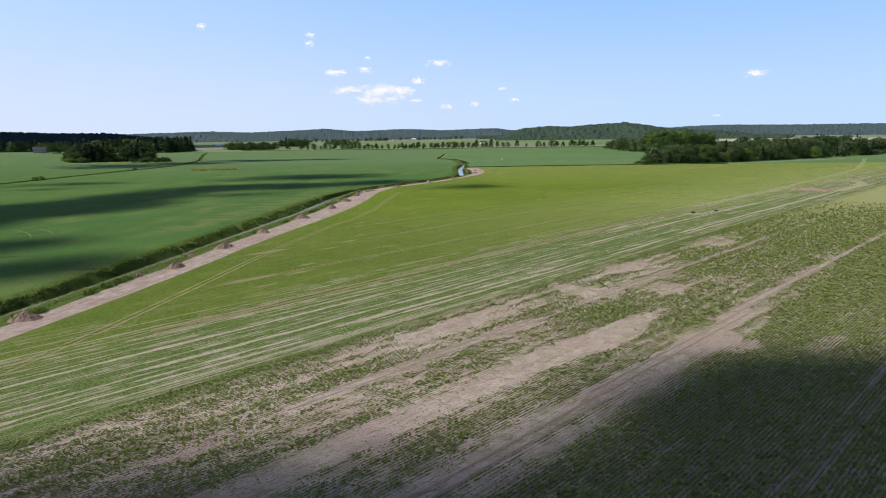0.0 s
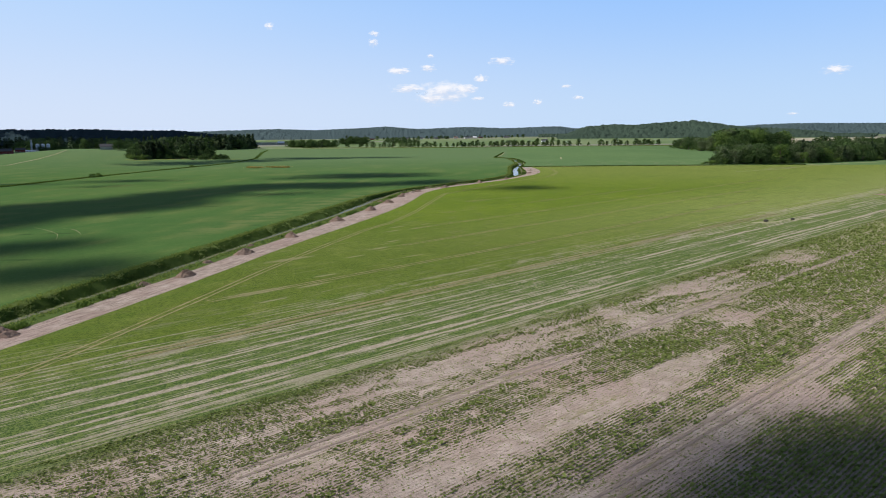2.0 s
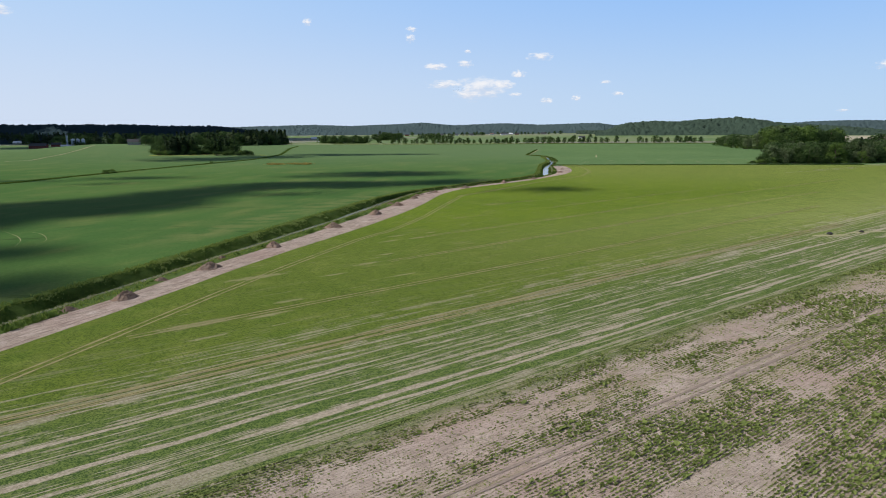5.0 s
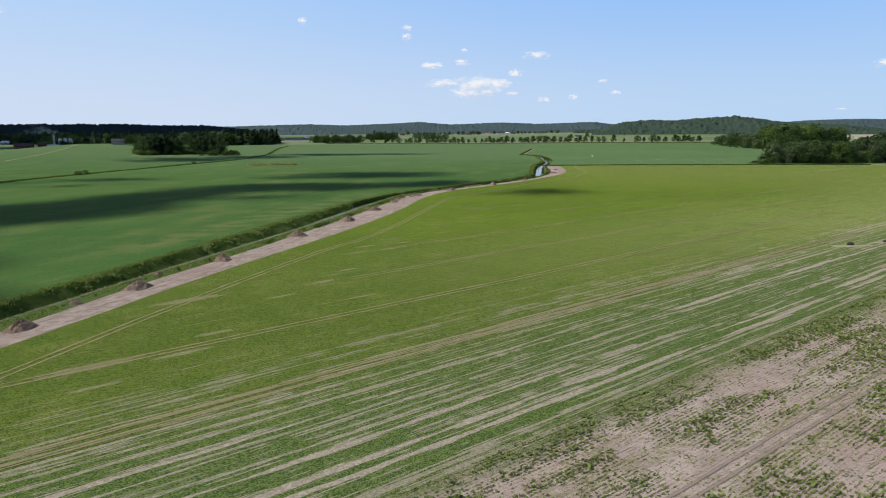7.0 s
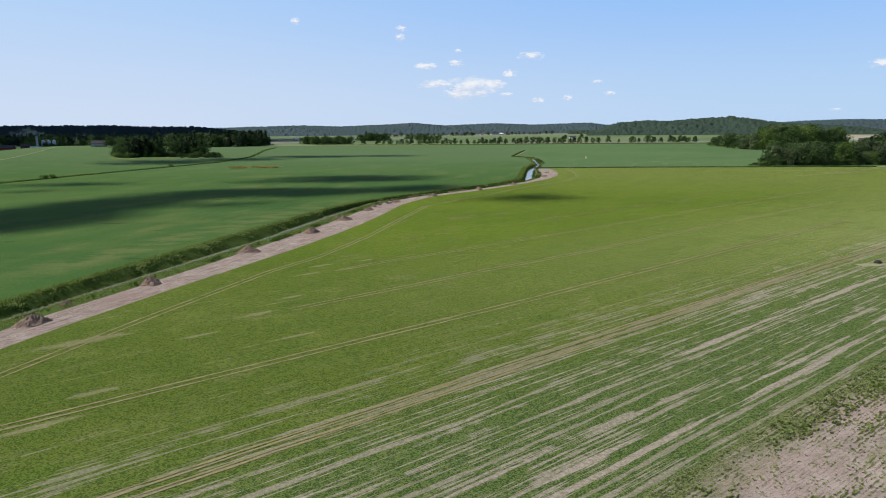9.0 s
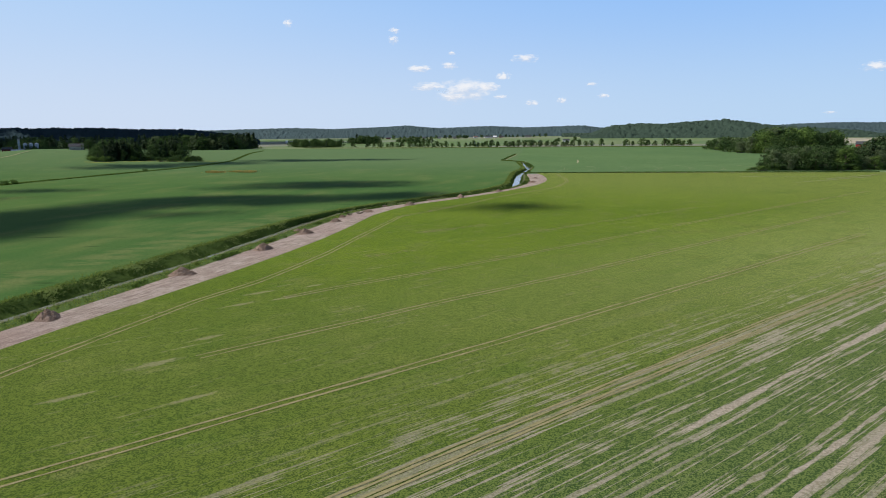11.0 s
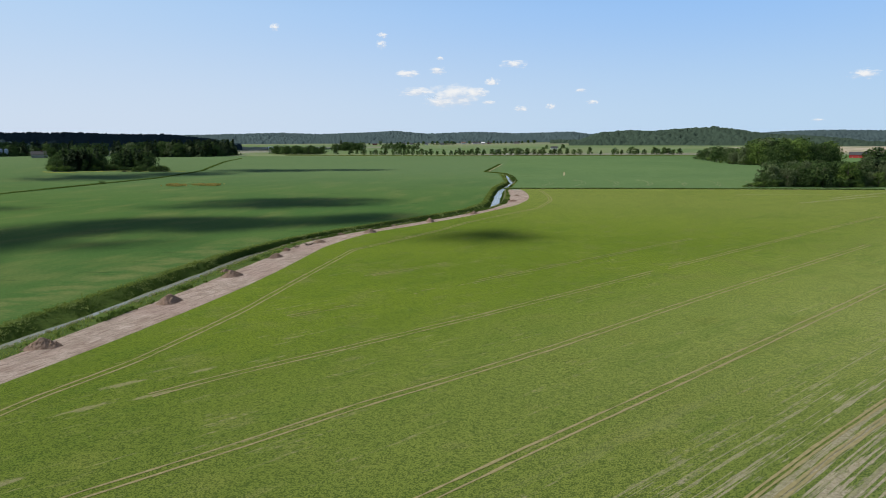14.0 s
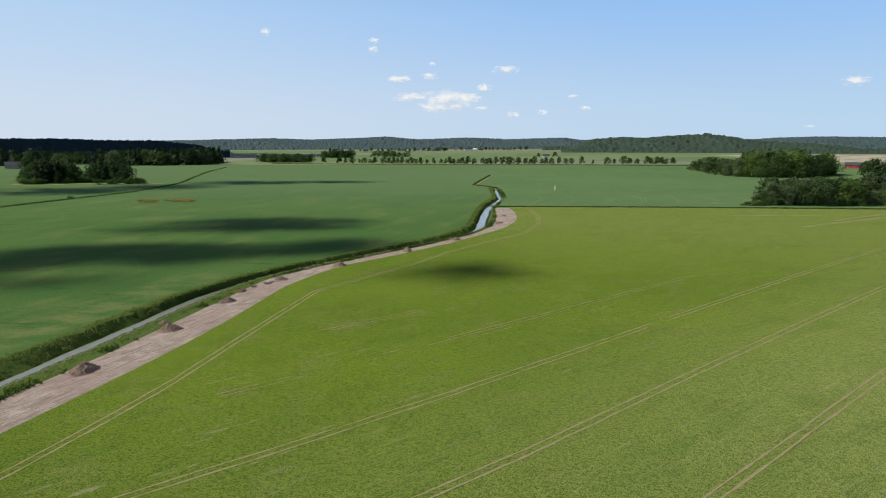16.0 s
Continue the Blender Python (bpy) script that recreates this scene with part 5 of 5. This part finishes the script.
def silo(x, y, r, h):
    """A round grain bin: ribbed sheet wall, hopper ring and cone roof."""
    root = new("grain_silo")
    root.matrix_basis = pose(x, y, float(height(x, y)) - 0.2)
    a = np.linspace(0, 2 * np.pi, 33)[None]
    z = np.linspace(0, h, 61)[:, None]
    rr = r * (1 + 0.012 * np.sin(z * 2 * np.pi / (h / 15)))
    part_mesh("wall", grid_mesh("wall", rr * np.cos(a), rr * np.sin(a), z + 0 * a, SILO), root, "ribbed pale sheet metal")
    f = np.linspace(0, 1, 5)[:, None]
    part_mesh("roof", grid_mesh("roof", r * 1.05 * (1 - 0.92 * f) * np.cos(a), r * 1.05 * (1 - 0.92 * f) * np.sin(a), h - 0.05 + r * 0.55 * f + 0 * a, ROOFMETAL), root)
    bm = bmesh.new()
    box(bm, -0.6, 0.6, -0.6, 0.6, h + r * 0.5 - 0.3, h + r * 0.5 + 1.0)
    part("hatch", bm, GREYWALL, root)
    return tagged(root, "tall pale blue-grey grain silo beside the farm", "silo", "silos of the farm")


SILO = mat_plain("galvanised_sheet", (0.36, 0.42, 0.5), (0.48, 0.54, 0.62), 0.3, 0.5, 0.4)
for k in range(3):
    silo(-928 + 7.6 * k, 1350 + 5.4 * k, 3.5, 14.5)
elevator = new("grain_elevator")
elevator.matrix_basis = pose(-938, 1346, float(height(-938, 1346)) - 0.2, 0, 0, 35)
for i, j in ((-1, -1), (1, -1), (1, 1), (-1, 1)):
    bm = bmesh.new()
    box(bm, i * 1.6 - 0.2, i * 1.6 + 0.2, j * 1.6 - 0.2, j * 1.6 + 0.2, 0, 22)
    part("post", bm, ROOFMETAL, elevator)
bm = bmesh.new()
box(bm, -0.9, 0.9, -0.9, 0.9, 0, 24)
part("shaft", bm, SILO, elevator)
bm = bmesh.new()
box(bm, -2.2, 2.2, -2.2, 2.2, 22, 24.5)
part("head", bm, GREYWALL, elevator, "grey sheet housing")
tagged(elevator, "narrow grey grain elevator tower beside the silos", "elevator tower")
for x, y, h in ((-905, 1325, 14), (-898, 1332, 12), (-870, 1345, 9), (-1000, 1400, 12), (-861, 1290, 11), (-850, 1292, 13), (-839, 1288, 14), (-829, 1293, 12), (-817, 1287, 9)):
    plant("oak", x, y, h, "trees of the farmstead", "beside the grain silos", 1.2)
house("feed_store", -918, 1318, 30, 22, 7, 3.2, 1.6, WHITEWALL, ROOFMETAL, "low white feed store in front of the silos", 1, 4, False)
house("barn", -1240, 1590, 10, 34, 11, 4, 4, GREYWALL, ROOFMETAL, "pale barn at the edge of the wood", 1, 4, False)
house("barn", 545, 1270, -25, 40, 13, 5, 4, BRIGHTRED, ROOFGREY, "red barn behind the farm wood", 1, 5, False)
house("livestock_shed", 575, 1160, -22, 75, 18, 4, 3.5, WHITEWALL, ROOFGREY, "long white shed with a dark roof", 1, 9, False)
house("livestock_shed", 620, 1215, -22, 70, 18, 4.5, 3.8, WHITEWALL, ROOFGREY, "long white shed with a dark roof", 1, 9, False)
for x, y, w, wall, roof, word in ((-150, 3140, 34, WHITEWALL, ROOFGREY, "large white barn"), (-205, 3135, 18, WHITEWALL, ROOFRED, "white farmhouse with tile roof"), (-95, 3150, 18, REDWALL, ROOFGREY, "red house"),
                                  (-120, 3120, 16, GREYWALL, ROOFMETAL, "grey shed with pale roof"), (-420, 2900, 14, WHITEWALL, ROOFGREY, "white cottage"), (-395, 2915, 12, GREYWALL, ROOFGREY, "grey cottage"), (-330, 2890, 12, WHITEWALL, ROOFGREY, "white cottage"),
                                  (-270, 2900, 14, GREYWALL, ROOFGREY, "grey house"), (-535, 2880, 18, REDWALL, ROOFGREY, "red barn"), (20, 3130, 22, GREYWALL, ROOFGREY, "grey barn"),
                                  (-640, 2010, 18, GREYWALL, ROOFMETAL, "grey shed with pale roof")):
    house("farm_building", x, y, rng.uniform(-20, 20), w, 9, 4.5, 4, wall, roof, word + " among far fields", 1, max(2, w // 6), False)
house("field_barn", 118, 1930, 5, 16, 9, 4, 3.5, WHITEWALL, ROOFGREY, "lone white barn among far fields", 1, 3, False)
for x, y in ((-450, 2905), (-440, 2912), (-365, 2905), (-345, 2905), (-310, 2912), (-290, 2915), (-250, 2910), (-235, 2920), (-225, 2915), (-180, 3165), (-120, 3170), (-60, 3160), (-45, 3165), (0, 3150), (45, 3150), (-210, 3150), (-515, 2890), (-560, 2890), (140, 1935), (100, 1945), (-490, 2900), (-475, 2912), (-410, 2925), (-382, 2900), (-262, 2915), (-160, 3175), (-140, 3178), (-100, 3180), (-75, 3150), (-25, 3165), (15, 3165), (30, 3165), (70, 3160), (95, 3165), (-240, 3150)):
    plant("row", x, y, rng.uniform(11, 18), "trees round the far farms", "beside a far farmstead", 1.2)


# ---- soil heaps and stones ----
def heap(x, y, w, h, turn, label="loose heap of dug brown soil on the track", name="soil_heap"):
    """A dumped heap: uneven cone with lumps of earth on and round it."""
    root = new(name)
    root.matrix_basis = pose(x, y, float(height(x, y)) - 0.05, 0, 0, turn)
    off = Vector((x * 0.7, y * 0.3, 0))
    r, a = np.linspace(0, 1, 15)[:, None], np.linspace(0, 2 * np.pi, 41)[None, :-1]
    a = np.concatenate([a, a[:, :1] + 2 * np.pi], 1)
    X, Y = r * np.cos(a) * w / 2 * 1.2, r * np.sin(a) * w / 2 * 0.85
    Z = np.empty(X.shape)
    for i in range(X.shape[0]):
        for j in range(X.shape[1]):
            p = Vector((X[i, j], Y[i, j], 0))
            f = max(0.0, 1 - r[i, 0] ** 1.25)
            Z[i, j] = h * f * (1 + 0.35 * noise.noise(p * 0.7 + off)) + (0.32 * noise.fractal(p * 1.7 + off, 1.0, 2.0, 4)) * min(1, f * 3 + 0.12)
    part_mesh("mound", grid_mesh("mound", X, Y, Z, HEAP, smooth=False), root)
    V, F = [], []
    octa = np.array([(1, 0, 0), (-1, 0, 0), (0, 1, 0), (0, -1, 0), (0, 0, 1), (0, 0, -1)], float)
    tri = np.array([(0, 2, 4), (2, 1, 4), (1, 3, 4), (3, 0, 4), (2, 0, 5), (1, 2, 5), (3, 1, 5), (0, 3, 5)])
    for k in range(110):
        rr, aa = rng.uniform(0.05, 1.15) ** 0.8, rng.uniform(0, 6.3)
        px, py = rr * math.cos(aa) * w * 0.6, rr * math.sin(aa) * w * 0.43
        pz = h * max(0.0, 1 - rr ** 1.25) + 0.03
        s = rng.uniform(0.07, 0.27) * (1.2 - 0.5 * min(rr, 1))
        F.append(tri + 6 * k)
        V.append(octa * s * rng.uniform(0.6, 1.3, (6, 1)) + (px, py, pz))
    part_mesh("clod", mesh_of("clod", np.concatenate(V), np.concatenate(F), HEAP), root, "scattered lumps of earth")["kind"] = "stuff"
    return tagged(root, label, "soil heap", "heaps along the track")


for x, y, w, h, turn in ((-80.6, 129.5, 5.4, 1.7, 10), (-70.4, 179.5, 5.2, 1.6, 70), (-66.8, 209.3, 5.6, 1.7, 40), (-62.8, 240.5, 5.4, 1.7, 120), (-56.6, 279, 5.6, 1.7, 20), (-50.2, 313.5, 6.0, 1.9, 75),
                         (-47.4, 343, 5.4, 1.6, 30), (-45.5, 372, 4.8, 1.3, 60), (-40.5, 403, 4.2, 1.0, 15), (-27.5, 428, 4.6, 1.5, 20), (-8.2, 461.5, 4.8, 1.6, 100), (9.0, 493, 4.4, 1.2, 50), (27, 555, 5, 0.9, 20), (29, 590, 4, 0.8, 70)):
    heap(x, y, w, h, turn)
for x, y, w, h, turn in ((-75.9, 169.5, 3.0, 0.7, 60), (-72, 196, 2.6, 0.7, 10), (-69.8, 222, 2.4, 0.7, 40), (-52.0, 349, 2.6, 0.8, 0), (-46.5, 385, 3.4, 0.9, 80), (-37.5, 421, 3.6, 0.8, 40), (-21.5, 446, 2.6, 0.7, 30)):
    heap(x, y, w, h, turn, "small dark clump of dug turf by the bank")
heap(193, 360, 20, 1.1, -42, "long low bank of reddish bare earth in weedy field", "earth_bank").scale = (1.0, 0.4, 1.0)


def brushwood(x, y, size, turn):
    """Grubbed-up branches and a root left on the verge."""
    root = new("brushwood_pile")
    root.matrix_basis = pose(x, y, float(height(x, y)) - 0.05, 0, 0, turn)
    for k in range(9):
        a, lift = 0.7 * k + rng.uniform(-0.3, 0.3), rng.uniform(0.1, 0.55)
        p = Vector((math.cos(a) * size * 0.25, math.sin(a) * size * 0.2, 0.12 + 0.1 * (k % 3)))
        q = p + Vector((math.cos(a + 1.1), 0.7 * math.sin(a + 1.1), lift)) * size * rng.uniform(0.4, 0.7)
        mid = (p + q) / 2 + Vector((0, 0, 0.12 * size * rng.uniform(0, 1)))
        bm = bmesh.new()
        tube(bm, p, mid, 0.11, 0.085, 6)
        tube(bm, mid, q, 0.085, 0.04, 6)
        tube(bm, mid, mid + Vector((q - p).normalized().yxz) * size * 0.22, 0.05, 0.02, 5)
        part("branch", bm, BARK, root)
    return tagged(root, "tangle of grey-brown grubbed branches beside the canal", "brushwood", "brushwood along the canal")


def boulder(x, y, s, label):
    bm = bmesh.new()
    bmesh.ops.create_icosphere(bm, subdivisions=3, radius=1.0)
    for v in bm.verts:
        n = noise.fractal(v.co * 1.3 + Vector((x, y, 0)), 1.0, 2.0, 3)
        v.co = v.co * (1 + 0.3 * n)
        v.co.x *= 1.25
        v.co.z *= 0.72
    bm.transform(Matrix.Scale(s, 4))
    me = bpy.data.meshes.new("boulder")
    bm.to_mesh(me)
    bm.free()
    me.materials.append(STONE)
    ob = new("boulder", me)
    ob.location = (x, y, float(height(x, y)) + s * 0.45)
    return tagged(ob, label, "boulder", "boulders in the crop")


for x, y, size, turn in ((-42.3, 396.0, 3.2, 20), (-45.1, 390.9, 2.4, 100), (-43.2, 406.7, 2.6, 60)):
    brushwood(x, y, size, turn)
boulder(99.3, 270.6, 0.72, "dark boulder on a thin pale patch of crop")
boulder(110.3, 275.6, 0.56, "dark boulder beside a pale wheel mark")
ribbon("bare_patch", [(94, 268), (105, 270.5)], 2.4, PALE, "pale thin patch round dark boulders", (0.0,), -0.9, step=1.0)
ribbon("bare_patch", [(106, 274), (119, 279)], 1.8, PALE, "pale thin patch round dark boulders", (0.0,), -0.9, step=1.0)


# ---- clouds ----
def cloud(x, y, z, w, d, h, puffs, label, turn=0.0, tight=1.0):
    """A fair-weather cloud: a heap of small puffs, thinning out at its rim."""
    bm = bmesh.new()
    bmesh.ops.create_icosphere(bm, subdivisions=1, radius=1.0)
    base = np.array([v.co[:] for v in bm.verts])
    tri = np.array([[v.index for v in f.verts] for f in bm.faces])
    bm.free()
    V, F = [], []
    for k in range(puffs):
        r = rng.uniform(0, 1) ** (0.6 * tight)
        a = rng.uniform(0, 2 * np.pi)
        top = (1 - r * r) * (0.55 + 0.45 * noise.noise(Vector((a * 2, r * 3, x * 0.01))))
        p = np.array([r * math.cos(a) * w / 2, r * math.sin(a) * d / 2, h * top * rng.uniform(0, 1)])
        s = min(w, d) * rng.uniform(0.03, 0.13) * (1.15 - 0.85 * r)
        F.append(tri + len(base) * k)
        V.append(base * s * rng.uniform(0.75, 1.25, base.shape) * np.array([1.25, 1.1, 0.8 if h < w else 1.0]) + p)
    ob = new("cloud", mesh_of("cloud", np.concatenate(V), np.concatenate(F), CLOUD, smooth=True))
    ob.matrix_basis = pose(x, y, z, 0, 0, turn)
    return tagged(ob, label, "cloud", "fair-weather clouds", "structure")


def far_cloud(x, y, z, w, h, turn):
    """A cloud near the horizon: a bulging sheet of vapour, part of the sky's backdrop."""
    u, v = np.meshgrid(np.linspace(-1, 1, 25), np.linspace(-1, 1, 15))
    bulge = -0.35 * (1 - np.clip(u * u + v * v, 0, 1))
    ob = new("cloud", grid_mesh("cloud", u, bulge, v, FARCLOUD))
    ob.matrix_basis = pose(x, y, z, 0, 0, turn)
    ob.scale = (w / 2, w / 3, h / 2)
    return tagged(ob, "small white fair-weather cloud above the horizon", "cloud", "fair-weather clouds", "structure")


SKY_R = 4500.0
for az, el, w, h in ((-18.3, 8.05, 75, 60), (-10.3, 6.9, 75, 70), (-8.3, 4.75, 190, 55), (-6.0, 4.95, 130, 60), (-7.6, 3.35, 260, 75), (-4.6, 3.05, 400, 190), (-2.9, 3.3, 190, 75), (-5.8, 2.6, 230, 80),
                     (-0.1, 5.4, 200, 65), (-1.75, 4.1, 110, 65), (-2.0, 2.55, 100, 30), (0.5, 2.05, 110, 45), (2.8, 2.2, 75, 50), (5.95, 2.5, 90, 32), (24.0, 4.0, 170, 65), (-39.3, 7.95, 200, 80), (-10.2, 7.6, 80, 45), (-5.8, 5.9, 60, 30), (5.0, 3.4, 90, 30), (21.5, 1.0, 80, 18)):
    a, e = radians(az), radians(el)
    far_cloud(SKY_R * math.sin(a), SKY_R * math.cos(a), 35 + SKY_R * math.tan(e), w, h, -az)
UP = 1500.0
# where the shadows of the clouds overhead fall: place, length, breadth, number of puffs, heading
# (-34, 54) and (12, 45): added clouds that stand in for lens vignetting
SHADERS = ((-212, 270, 90, 74, 300, 50), (-212, 312, 104, 84, 350, 40), (-184, 338, 108, 90, 380, 40), (-176, 388, 90, 66, 280, 45), (-156, 434, 100, 60, 280, 30), (-128, 456, 110, 50, 260, 12), (-262, 452, 90, 26, 70, 30), (-120, 392, 74, 36, 68, 20),
           (-100, 450, 80, 62, 200, 10), (-48, 470, 80, 50, 154, 26), (-100, 548, 126, 73, 231, 6), (-270, 502, 97, 42, 92, 10), (-335, 470, 115, 31, 85, 10), (-150, 520, 80, 36, 46, 8), (-640, 1440, 340, 110, 260, 0), (-34, 54, 110, 40, 220, 20),
           (-356, 752, 120, 80, 190, 20), (-300, 812, 120, 70, 210, 30), (-240, 890, 130, 70, 230, 20), (-160, 918, 120, 56, 130, 0), (14, 418, 58, 54, 36, 10), (54, 76, 80, 54, 1300, 0), (-150, 215, 76, 46, 143, 30), (-112, 183, 60, 46, 165, 30),
           (12, 45, 190, 66, 380, 0), (-915, 1275, 220, 210, 800, 0), (-1000, 2150, 1100, 640, 1300, 0), (-1180, 1620, 700, 300, 800, 0), (-950, 1520, 420, 200, 600, 0), (-1300, 2150, 1300, 420, 900, 0), (-1720, 1800, 760, 520, 800, 0))
for x, y, w, d, n, turn in SHADERS:
    p = Vector((x, y, 2.0)) + TO_SUN * (UP / TO_SUN.z)
    cloud(p.x, p.y, p.z, w, d, 0.25 * min(w, d), n, "small white cloud placed overhead, out of view, to shade the fields", turn)
